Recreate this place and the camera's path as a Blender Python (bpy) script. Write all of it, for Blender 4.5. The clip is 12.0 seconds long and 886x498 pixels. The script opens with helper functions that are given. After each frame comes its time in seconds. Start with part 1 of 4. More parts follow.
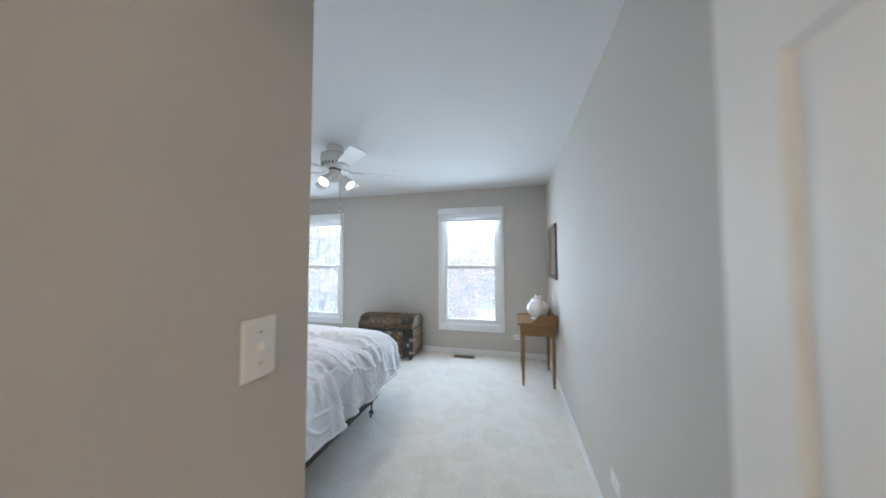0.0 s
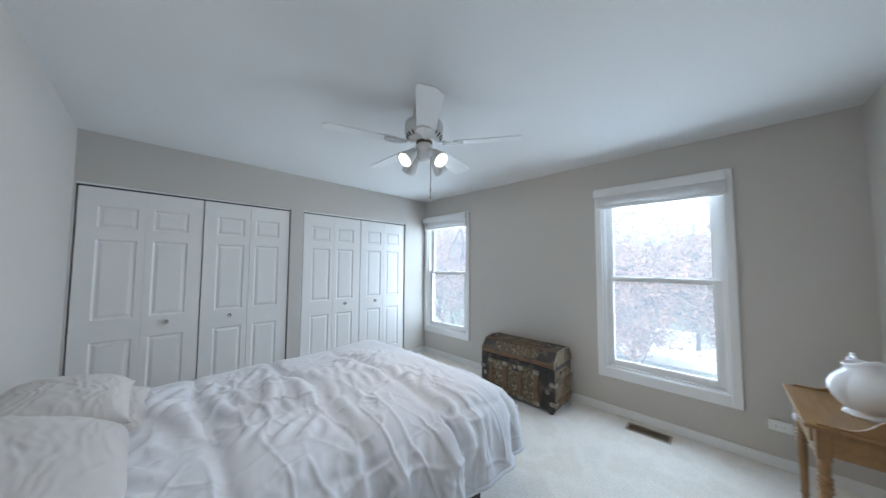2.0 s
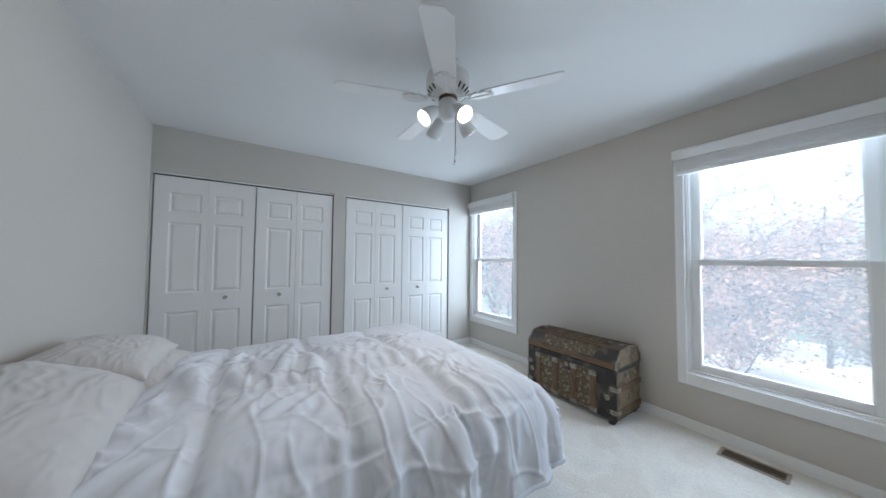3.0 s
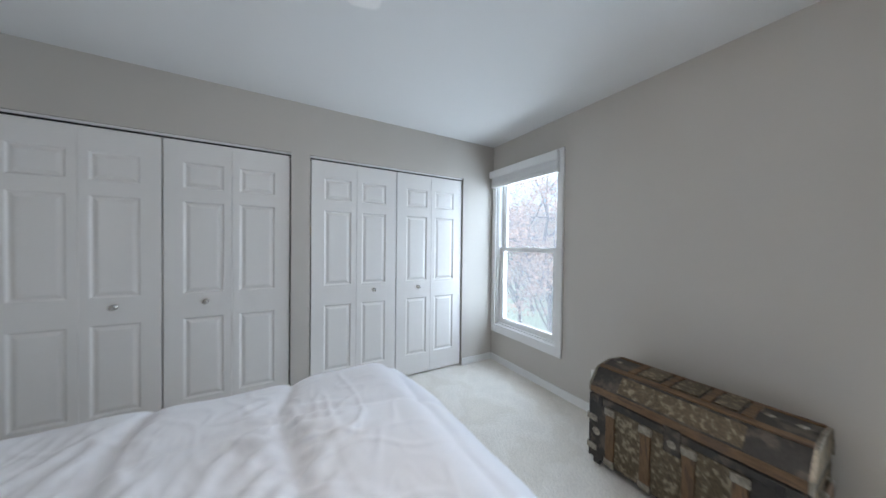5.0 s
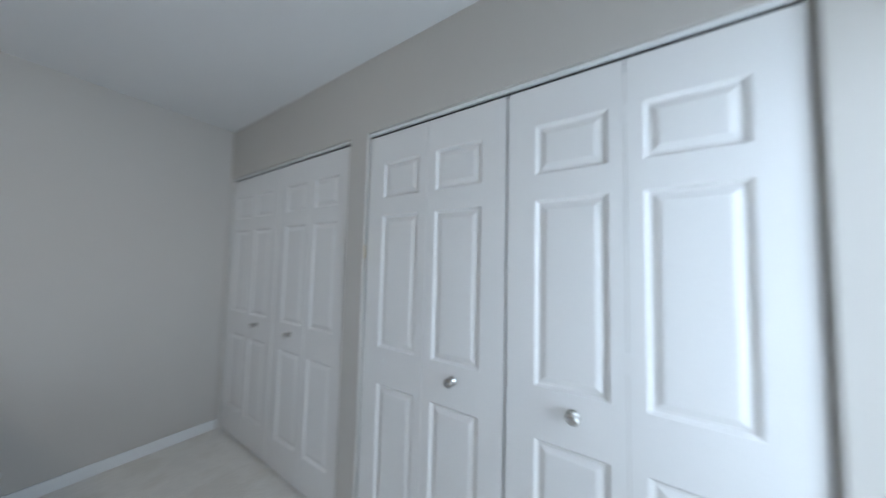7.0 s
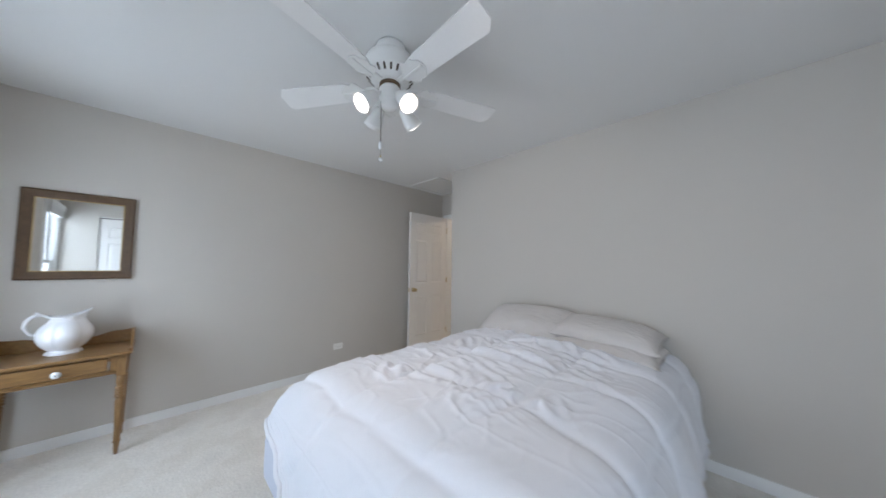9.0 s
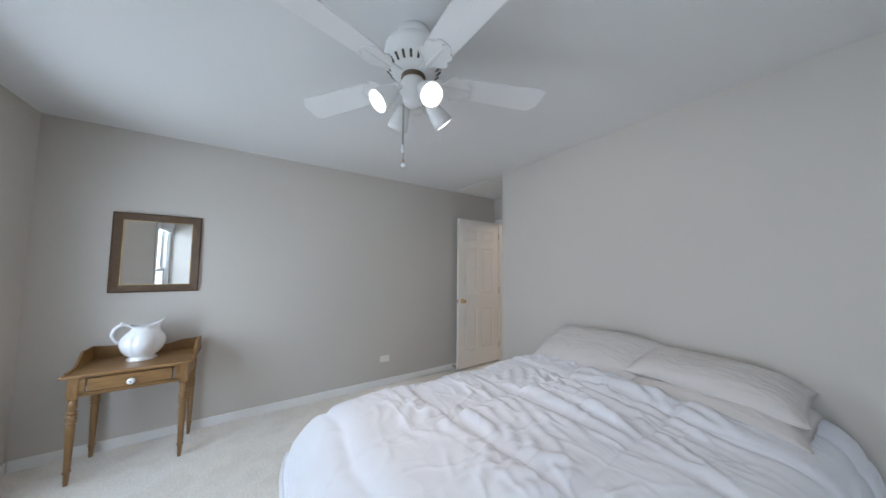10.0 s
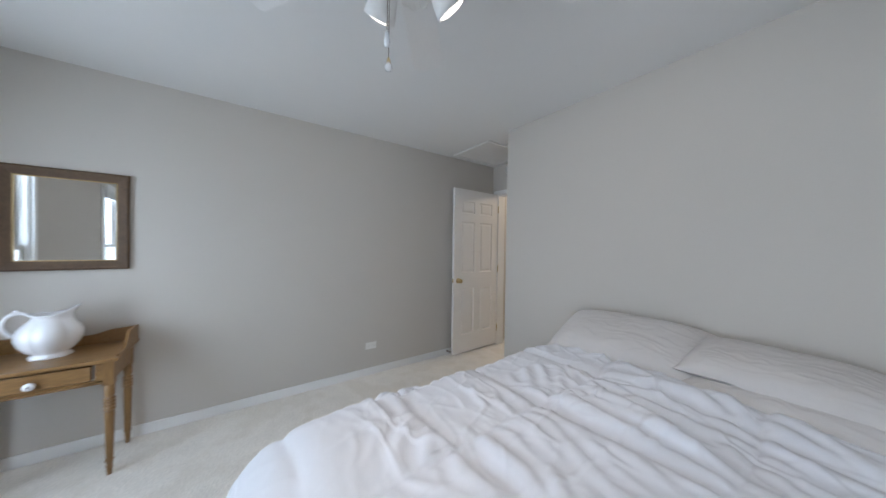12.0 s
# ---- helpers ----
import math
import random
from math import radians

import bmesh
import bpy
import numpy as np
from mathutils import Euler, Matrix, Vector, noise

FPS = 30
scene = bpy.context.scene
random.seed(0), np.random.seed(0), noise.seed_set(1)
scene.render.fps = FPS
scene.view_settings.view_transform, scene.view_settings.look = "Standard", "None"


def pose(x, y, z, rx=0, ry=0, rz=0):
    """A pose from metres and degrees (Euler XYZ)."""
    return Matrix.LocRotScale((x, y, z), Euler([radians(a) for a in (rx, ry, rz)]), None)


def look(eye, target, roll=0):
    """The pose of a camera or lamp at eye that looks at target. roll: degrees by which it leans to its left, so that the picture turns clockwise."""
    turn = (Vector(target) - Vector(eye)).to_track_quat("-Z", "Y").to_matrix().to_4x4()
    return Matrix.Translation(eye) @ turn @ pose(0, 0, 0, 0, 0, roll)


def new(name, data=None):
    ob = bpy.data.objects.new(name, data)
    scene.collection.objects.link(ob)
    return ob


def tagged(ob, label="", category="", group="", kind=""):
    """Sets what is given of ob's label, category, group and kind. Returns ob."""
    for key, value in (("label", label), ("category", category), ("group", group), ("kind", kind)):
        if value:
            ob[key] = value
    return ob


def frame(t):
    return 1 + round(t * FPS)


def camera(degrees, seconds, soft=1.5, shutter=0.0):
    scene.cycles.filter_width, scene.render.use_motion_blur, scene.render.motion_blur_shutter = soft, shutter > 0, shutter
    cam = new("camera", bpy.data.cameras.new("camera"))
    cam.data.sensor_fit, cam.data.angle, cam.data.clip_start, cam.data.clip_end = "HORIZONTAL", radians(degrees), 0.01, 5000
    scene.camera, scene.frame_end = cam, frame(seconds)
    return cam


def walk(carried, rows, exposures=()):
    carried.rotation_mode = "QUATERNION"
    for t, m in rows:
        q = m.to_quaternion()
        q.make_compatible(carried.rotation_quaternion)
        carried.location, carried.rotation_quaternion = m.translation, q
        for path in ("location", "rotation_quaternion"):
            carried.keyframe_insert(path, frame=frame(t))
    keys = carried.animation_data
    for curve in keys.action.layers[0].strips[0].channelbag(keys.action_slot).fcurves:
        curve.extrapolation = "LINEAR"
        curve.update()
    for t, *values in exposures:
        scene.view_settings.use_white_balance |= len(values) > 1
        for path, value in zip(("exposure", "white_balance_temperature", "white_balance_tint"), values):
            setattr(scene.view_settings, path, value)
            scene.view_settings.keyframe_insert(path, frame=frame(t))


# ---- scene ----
cam = camera(115.2, 12.0, shutter=0.5)
PATH = [
    (0, (-0.467, -4.172, 1.362), (-0.95, -2.233, 1.449), -0.1),
    (0.2, (-0.485, -4.017, 1.378), (-1.063, -2.104, 1.458), 0.1),
    (0.5, (-0.472, -3.835, 1.396), (-1.224, -1.984, 1.477), 0.1),
    (1, (-0.565, -3.56, 1.436), (-1.576, -1.837, 1.534), 0.2),
    (1.5, (-0.646, -3.314, 1.466), (-1.874, -1.74, 1.57), 0.2),
    (2, (-0.686, -3.115, 1.412), (-2.087, -1.691, 1.518), 0.3),
    (2.5, (-0.7, -2.937, 1.345), (-2.252, -1.679, 1.44), 0.4),
    (3, (-0.737, -2.806, 1.281), (-2.4, -1.697, 1.352), 0.5),
    (3.2, (-0.765, -2.767, 1.265), (-2.46, -1.706, 1.316), 0.4),
    (4.8, (-1.518, -2.227, 1.298), (-3.253, -1.233, 1.274), 0.9),
    (5, (-1.619, -2.117, 1.311), (-3.355, -1.125, 1.283), 0.7),
    (5.5, (-1.939, -1.722, 1.37), (-3.733, -0.838, 1.334), 0.7),
    (6, (-2.329, -1.314, 1.399), (-4.258, -0.785, 1.393), 0.8),
    (6.5, (-2.79, -0.94, 1.44), (-4.784, -1.101, 1.458), 0.8),
    (6.7, (-2.975, -0.824, 1.411), (-4.902, -1.355, 1.478), 0.9),
    (8.3, (-3.449, -0.762, 1.257), (-2.709, -2.619, 1.314), 0.8),
    (8.5, (-3.426, -0.833, 1.256), (-2.419, -2.559, 1.328), 0.7),
    (9, (-3.305, -1.06, 1.29), (-1.899, -2.478, 1.4), 0.6),
    (9.5, (-3.22, -1.249, 1.341), (-1.632, -2.457, 1.481), 0.6),
    (10, (-3.185, -1.324, 1.381), (-1.519, -2.423, 1.507), 0.6),
    (10.5, (-3.196, -1.332, 1.356), (-1.499, -2.388, 1.435), 0.6),
    (11, (-3.157, -1.344, 1.33), (-1.458, -2.4, 1.344), 0.6),
    (11.5, (-3.032, -1.396, 1.318), (-1.356, -2.487, 1.304), 0.6),
    (12, (-2.786, -1.52, 1.336), (-1.162, -2.688, 1.317), 0.8),
]
EXPOSURES = [(0, 2.06, 6190, 13), (1.0, 1.91, 6120, 12), (2.5, 1.71, 6190, 13), (5.0, 1.6, 6460, 15), (5.5, 1.67, 6540, 15), (6.5, 1.38, 6210, 13), (8.5, 1.61, 6650, 18), (9.5, 1.72, 6450, 16), (11, 1.72, 6450, 16), (12, 1.66, 6450, 16)]
walk(cam, [(t, look(e, g, r)) for t, e, g, r in PATH], EXPOSURES)

# ---- light ----
world = bpy.data.worlds.new("sky")
scene.world = world
world.use_nodes = True
nt = world.node_tree
sky = nt.nodes.new("ShaderNodeTexSky")
sky.sky_type = "NISHITA"
sky.sun_disc = False
sky.sun_elevation = radians(38)
sky.sun_rotation = radians(150)
sky.air_density, sky.dust_density, sky.ozone_density = 1.0, 4.0, 1.0
nt.nodes["Background"].inputs["Strength"].default_value = 0.095
soft_sky = nt.nodes.new("ShaderNodeHueSaturation")
soft_sky.inputs["Saturation"].default_value = 0.85
nt.links.new(sky.outputs[0], soft_sky.inputs["Color"])
nt.links.new(soft_sky.outputs[0], nt.nodes["Background"].inputs["Color"])
sun = new("sun", bpy.data.lights.new("sun", "SUN"))
sun.data.energy, sun.data.angle, sun.data.color = 2.0, radians(15), (1.0, 0.97, 0.92)
DAYLIGHT = (0.735, 0.85, 1.0)
sun.matrix_world = look((-6, -8, 12), (-2, 0, 0))
LAMP, HALL, DAY = 3.6, 9.7, 42.0

# ---- materials ----
M = {}


def mat(name, color, rough=0.6, metal=0.0, var=0.06, scale=3.0, grain=60.0, bump=0.0, bscale=None, second=None, amount=0.5, coat=0.0, sheen=0.0, stretch=(1, 1, 1), depth=0.004):
    """A surface with colour that wanders at two sizes and a fine relief. second: another colour mixed in by large noise."""
    m = bpy.data.materials.new(name)
    m.use_nodes = True
    n, l = m.node_tree.nodes, m.node_tree.links
    b = n["Principled BSDF"]
    tc = n.new("ShaderNodeTexCoord")
    big, fine = n.new("ShaderNodeTexNoise"), n.new("ShaderNodeTexNoise")
    big.inputs["Scale"].default_value, big.inputs["Detail"].default_value = scale, 5
    fine.inputs["Scale"].default_value, fine.inputs["Detail"].default_value = grain, 4
    mp = n.new("ShaderNodeMapping")
    mp.inputs["Scale"].default_value = stretch
    l.new(tc.outputs["Object"], mp.inputs["Vector"])
    l.new(mp.outputs[0], big.inputs["Vector"])
    l.new(mp.outputs[0], fine.inputs["Vector"])
    add = n.new("ShaderNodeMath")
    add.operation = "ADD"
    l.new(big.outputs["Fac"], add.inputs[0])
    l.new(fine.outputs["Fac"], add.inputs[1])
    ramp = n.new("ShaderNodeMapRange")
    ramp.inputs["From Min"].default_value, ramp.inputs["From Max"].default_value = 0.6, 1.4
    ramp.inputs["To Min"].default_value, ramp.inputs["To Max"].default_value = 1 - var, 1 + var
    l.new(add.outputs[0], ramp.inputs["Value"])
    mul = n.new("ShaderNodeVectorMath")
    mul.operation = "SCALE"
    l.new(ramp.outputs[0], mul.inputs["Scale"])
    if second:
        mix = n.new("ShaderNodeMix")
        mix.data_type = "RGBA"
        mix.inputs["A"].default_value, mix.inputs["B"].default_value = (*color, 1), (*second, 1)
        step = n.new("ShaderNodeMapRange")
        step.inputs["From Min"].default_value, step.inputs["From Max"].default_value = 0.62 - 0.3 * amount, 0.72 - 0.3 * amount
        l.new(big.outputs["Fac"], step.inputs["Value"])
        l.new(step.outputs[0], mix.inputs["Factor"])
        l.new(mix.outputs["Result"], mul.inputs[0])
    else:
        mul.inputs[0].default_value = color
    l.new(mul.outputs[0], b.inputs["Base Color"])
    b.inputs["Roughness"].default_value, b.inputs["Metallic"].default_value = rough, metal
    b.inputs["Coat Weight"].default_value, b.inputs["Sheen Weight"].default_value = coat, sheen
    if bump:
        bn = n.new("ShaderNodeBump")
        bn.inputs["Strength"].default_value, bn.inputs["Distance"].default_value = min(1.0, bump), depth
        rel = n.new("ShaderNodeTexNoise")
        rel.inputs["Scale"].default_value, rel.inputs["Detail"].default_value = bscale or grain, 5
        l.new(mp.outputs[0], rel.inputs["Vector"])
        l.new(rel.outputs["Fac"], bn.inputs["Height"])
        l.new(bn.outputs[0], b.inputs["Normal"])
    M[name] = m
    return m


def glow(name, color, strength):
    m = bpy.data.materials.new(name)
    m.use_nodes = True
    b = m.node_tree.nodes["Principled BSDF"]
    b.inputs["Base Color"].default_value = (0.9, 0.9, 0.88, 1)
    b.inputs["Emission Color"].default_value = (*color, 1)
    b.inputs["Emission Strength"].default_value = strength
    M[name] = m
    return m


mat("wall_paint", (0.557, 0.525, 0.483), 0.75, var=0.02, scale=1.3, grain=220, bump=0.12, bscale=180)
mat("ceiling_paint", (0.75, 0.745, 0.735), 0.85, var=0.015, scale=1.0, grain=200, bump=0.15, bscale=150)
mat("trim_paint", (0.80, 0.80, 0.79), 0.38, var=0.02, scale=4, grain=90, bump=0.05)
mat("door_paint", (0.81, 0.795, 0.775), 0.42, var=0.02, scale=2.5, grain=120, bump=0.08, bscale=240)
mat("carpet", (0.80, 0.765, 0.705), 0.95, var=0.19, scale=3.4, grain=75, bump=1.0, bscale=95, depth=0.006, sheen=0.3, second=(0.70, 0.66, 0.595), amount=0.45)
# near-black colour for the shade above the closet doors
mat("gap_shade", (0.03, 0.03, 0.03), 0.8)
mat("linen", (0.775, 0.795, 0.845), 0.85, var=0.03, scale=6, grain=300, bump=0.12, bscale=500, sheen=0.2)
mat("pillowcase", (0.60, 0.57, 0.55), 0.85, var=0.03, scale=7, grain=300, bump=0.12, bscale=500, sheen=0.2)
mat("ticking", (0.62, 0.66, 0.75), 0.8, var=0.03, scale=6, grain=250, bump=0.1)
mat("iron", (0.055, 0.05, 0.048), 0.5, metal=0.6, var=0.25, scale=14, grain=90, bump=0.1)
mat("oak", (0.255, 0.138, 0.050), 0.36, var=0.3, scale=9, grain=42, bump=0.08, stretch=(5, 0.55, 5), coat=0.15)
mat("oak_upright", (0.255, 0.138, 0.050), 0.36, var=0.3, scale=9, grain=42, bump=0.08, stretch=(5, 5, 0.55), coat=0.15)
mat("walnut_frame", (0.10, 0.056, 0.028), 0.6, var=0.3, scale=10, grain=60, bump=0.1)
mat("gilt", (0.42, 0.30, 0.14), 0.4, metal=0.4, var=0.15, scale=30, grain=120)
mat("ceramic", (0.84, 0.85, 0.87), 0.12, var=0.015, scale=8, grain=60, coat=0.5)
mat("fan_white", (0.76, 0.75, 0.73), 0.4, var=0.02, scale=6, grain=80)
mat("fan_blade", (0.78, 0.77, 0.76), 0.35, var=0.02, scale=5, grain=80)
# near-black that paints shade into slots and duct; also the knob mark
mat("slot", (0.09, 0.07, 0.05), 0.8)
mat("nickel", (0.55, 0.53, 0.50), 0.25, metal=1.0, var=0.05, scale=20, grain=100)
mat("brass", (0.52, 0.40, 0.22), 0.35, metal=1.0, var=0.15, scale=25, grain=100)
mat("plate_plastic", (0.80, 0.79, 0.76), 0.35, var=0.01, scale=10, grain=90)
mat("register", (0.13, 0.085, 0.05), 0.45, metal=0.4, var=0.15, scale=25, grain=90)
mat("register_rim", (0.38, 0.32, 0.25), 0.5, var=0.1, scale=25, grain=90)
mat("trunk_black", (0.030, 0.025, 0.021), 0.5, var=0.45, scale=12, grain=70, bump=0.3, second=(0.085, 0.068, 0.05), amount=0.3)
mat("trunk_slat", (0.165, 0.092, 0.042), 0.55, var=0.45, scale=10, grain=45, bump=0.3, second=(0.085, 0.05, 0.028), amount=0.4, stretch=(0.7, 4, 4))
mat("trunk_slat_upright", (0.165, 0.092, 0.042), 0.55, var=0.45, scale=10, grain=45, bump=0.3, second=(0.085, 0.05, 0.028), amount=0.4, stretch=(4, 4, 0.7))
mat("trunk_tin", (0.125, 0.094, 0.056), 0.5, metal=0.35, var=0.55, scale=42, grain=120, bump=1.0, bscale=45, second=(0.23, 0.19, 0.13), amount=0.35)
mat("trunk_end", (0.22, 0.165, 0.10), 0.6, var=0.35, scale=12, grain=50, bump=0.5, bscale=40, second=(0.10, 0.075, 0.05), amount=0.45)
mat("trunk_metal", (0.30, 0.27, 0.22), 0.4, metal=0.7, var=0.5, scale=30, grain=90, bump=0.2)
mat("leather", (0.16, 0.09, 0.05), 0.6, var=0.3, scale=30, grain=100, bump=0.3)
mat("rubber", (0.28, 0.22, 0.18), 0.6, var=0.1)
mat("bark", (0.05, 0.042, 0.04), 0.9, var=0.35, scale=6, grain=40, bump=0.6)
mat("leaf_russet", (0.27, 0.165, 0.125), 0.7, var=0.3, scale=2.2, grain=9)
mat("leaf_tan", (0.26, 0.195, 0.145), 0.7, var=0.4, scale=2.2, grain=9)
mat("lawn", (0.13, 0.175, 0.12), 0.95, var=0.4, scale=0.7, grain=14, second=(0.15, 0.12, 0.085), amount=0.3)
mat("concrete", (0.5, 0.49, 0.47), 0.9, var=0.12, scale=1.2, grain=20, bump=0.3)
glow("bulb_glow", (1.0, 0.93, 0.82), 1.46)
glow("hall_glow", (1.0, 0.85, 0.62), 0.61)


def clear_glass():
    m = bpy.data.materials.new("window_glass")
    m.use_nodes = True
    n, l = m.node_tree.nodes, m.node_tree.links
    n.remove(n["Principled BSDF"])
    tr, gl, mx, fr = n.new("ShaderNodeBsdfTransparent"), n.new("ShaderNodeBsdfGlossy"), n.new("ShaderNodeMixShader"), n.new("ShaderNodeLayerWeight")
    tr.inputs["Color"].default_value = (0.93, 0.97, 0.97, 1)
    gl.inputs["Roughness"].default_value = 0.02
    up, gain = n.new("ShaderNodeMath"), n.new("ShaderNodeMath")
    up.operation, gain.operation = "POWER", "MULTIPLY_ADD"
    up.inputs[1].default_value, gain.inputs[1].default_value, gain.inputs[2].default_value = 5.0, 0.8, 0.03
    l.new(fr.outputs["Facing"], up.inputs[0])
    l.new(up.outputs[0], gain.inputs[0])
    l.new(gain.outputs[0], mx.inputs[0])
    l.new(tr.outputs[0], mx.inputs[1])
    l.new(gl.outputs[0], mx.inputs[2])
    # a pale glare veil put into the glass, washing out the view
    haze, veil = n.new("ShaderNodeBsdfTranslucent"), n.new("ShaderNodeMixShader")
    haze.inputs["Color"].default_value = (0.93, 0.97, 1.0, 1)
    veil.inputs[0].default_value = 0.04
    l.new(mx.outputs[0], veil.inputs[1])
    l.new(haze.outputs[0], veil.inputs[2])
    l.new(veil.outputs[0], n["Material Output"].inputs["Surface"])
    M["window_glass"] = m


clear_glass()
mat("mirror_glass", (0.88, 0.89, 0.88), 0.015, metal=1.0, var=0.005)

# ---- mesh helpers ----


def box(bm, x0, y0, z0, x1, y1, z1, bevel=0.0, seg=1):
    """A box between two corners, added to bm, with its edges rounded by bevel."""
    r = bmesh.ops.create_cube(bm, size=1, matrix=Matrix.Translation(((x0 + x1) / 2, (y0 + y1) / 2, (z0 + z1) / 2)) @ Matrix.Diagonal((abs(x1 - x0), abs(y1 - y0), abs(z1 - z0), 1)))
    if bevel:
        edges = list({e for v in r["verts"] for e in v.link_edges})
        bmesh.ops.bevel(bm, geom=edges, offset=bevel, segments=seg, affect="EDGES", profile=0.6)
    return bm


def boxes(*items, bevel=0.0, seg=1):
    bm = bmesh.new()
    for it in items:
        box(bm, *it, bevel=bevel, seg=seg)
    return bm


def lathe(profile, seg=24, axis=None):
    """A solid of revolution about z from (radius, height) pairs."""
    bm = bmesh.new()
    rings = []
    for r, z in profile:
        if r < 1e-5:
            rings.append([bm.verts.new((0, 0, z))])
        else:
            rings.append([bm.verts.new((r * math.cos(2 * math.pi * k / seg), r * math.sin(2 * math.pi * k / seg), z)) for k in range(seg)])
    for a, b in zip(rings, rings[1:]):
        for k in range(seg):
            j = (k + 1) % seg
            if len(a) == 1 and len(b) == 1:
                continue
            if len(a) == 1:
                bm.faces.new((a[0], b[j], b[k]))
            elif len(b) == 1:
                bm.faces.new((a[k], a[j], b[0]))
            else:
                bm.faces.new((a[k], a[j], b[j], b[k]))
    bmesh.ops.recalc_face_normals(bm, faces=bm.faces)
    if axis is not None:
        bm.transform(axis)
    return bm


def mesh_of(name, bm, material, smooth=False):
    me = bpy.data.meshes.new(name)
    bm.to_mesh(me)
    bm.free()
    if material:
        me.materials.append(M[material])
    if smooth:
        for p in me.polygons:
            p.use_smooth = True
    return me


def part(name, bm, material, parent=None, label="", smooth=False, at=None):
    """One mesh object, under a thing or a part."""
    ob = new(name, mesh_of(name, bm, material, smooth))
    if parent is not None:
        ob.parent = parent
    if at is not None:
        ob.matrix_basis = at
    if label:
        tagged(ob, label)
    return ob


def thing(name, label, category, at=None, group="", kind=""):
    ob = new(name)
    ob.empty_display_size = 0.05
    if at is not None:
        ob.matrix_basis = at
    return tagged(ob, label, category, group, kind)


# ---- room shell ----
WX, SY, CX, H = -4.17, -3.585, -0.95, 2.44     # closet wall, headboard wall, passage wall, ceiling
DY = -4.37                                     # wall with the room door
TOP = 2.035                                    # head of the closet openings
A0, A1, B0, B1 = -3.573, -2.058, -1.920, -0.413
WIN = ((-1.575, -0.594), (-4.155, -3.216))    # outer edges of the casings
WZ0, WZ1 = 0.335, 2.17
CAS = 0.058


def shell(name, items, material, label, category):
    grown = [(*i[:2], i[2] - 0.02, *i[3:5], i[5] + 0.02 if i[5] == H else i[5]) if name.startswith("wall") and i[2] == 0 else (*i[:5], H + 0.02) if name.startswith("wall") and i[5] == H else i for i in items]
    return tagged(part(name, boxes(*grown), material), label, category, kind="structure")


shell("floor", [(-5.0, -7.0, -0.2, 1.2, 0.15, 0.0)], "carpet", "cream cut-pile carpet covering the whole bedroom floor", "carpet")
shell("ceiling", [(-5.0, -7.0, H, 1.2, 0.15, H + 0.2)], "ceiling_paint", "flat white painted bedroom ceiling", "ceiling")
a, b = WIN
hx = [(-5.0, b[0] + CAS), (b[1] - CAS, a[0] + CAS), (a[1] - CAS, 1.2)]
north = [(x0, 0, 0, x1, 0.15, H) for x0, x1 in hx]
for w in WIN:
    north += [(w[0] + CAS, 0, 0, w[1] - CAS, 0.15, WZ0 + CAS), (w[0] + CAS, 0, WZ1 - CAS, w[1] - CAS, 0.15, H)]
shell("wall_north", north, "wall_paint", "warm grey painted wall with two windows", "wall")
shell("wall_east", [(0, -7.0, 0, 0.12, 0, H)], "wall_paint", "warm grey painted wall behind mirror and side table", "wall")
west = [(WX - 0.11, A1, 0, WX, B0, H), (WX - 0.11, B1, 0, WX, 0, H), (WX - 0.11, A0, TOP, WX, A1, H), (WX - 0.11, B0, TOP, WX, B1, H), (WX - 0.11, SY, 0, WX, A0, H)]
shell("wall_west", west, "wall_paint", "warm grey painted wall around two closet openings", "wall")
shell("wall_closet", [(-5.0, SY, 0, -4.9, 0, H), (-4.9, A1 + 0.04, 0, WX - 0.11, B0 - 0.04, H)], "wall_paint", "plain wall inside the closets", "wall")
shell("wall_south", [(-5.0, SY - 0.12, 0, CX, SY, H), (CX - 0.12, DY - 0.12, 0, CX, SY - 0.12, H)], "wall_paint", "warm grey painted wall behind the bed", "wall")
DX0, DX1 = -0.87, -0.09
shell("wall_door", [(CX, DY - 0.12, 0, DX0, DY, H), (DX1, DY - 0.12, 0, 0, DY, H), (DX0, DY - 0.12, 2.05, DX1, DY, H)], "wall_paint", "warm grey wall around the room door", "wall")
shell("wall_hall", [(-5.0, -7.1, 0, 1.2, -7.0, H), (-3.0, -7.0, 0, -2.9, DY - 0.12, H)], "wall_paint", "plain hallway wall beyond the door", "wall")

# ---- window parts ----


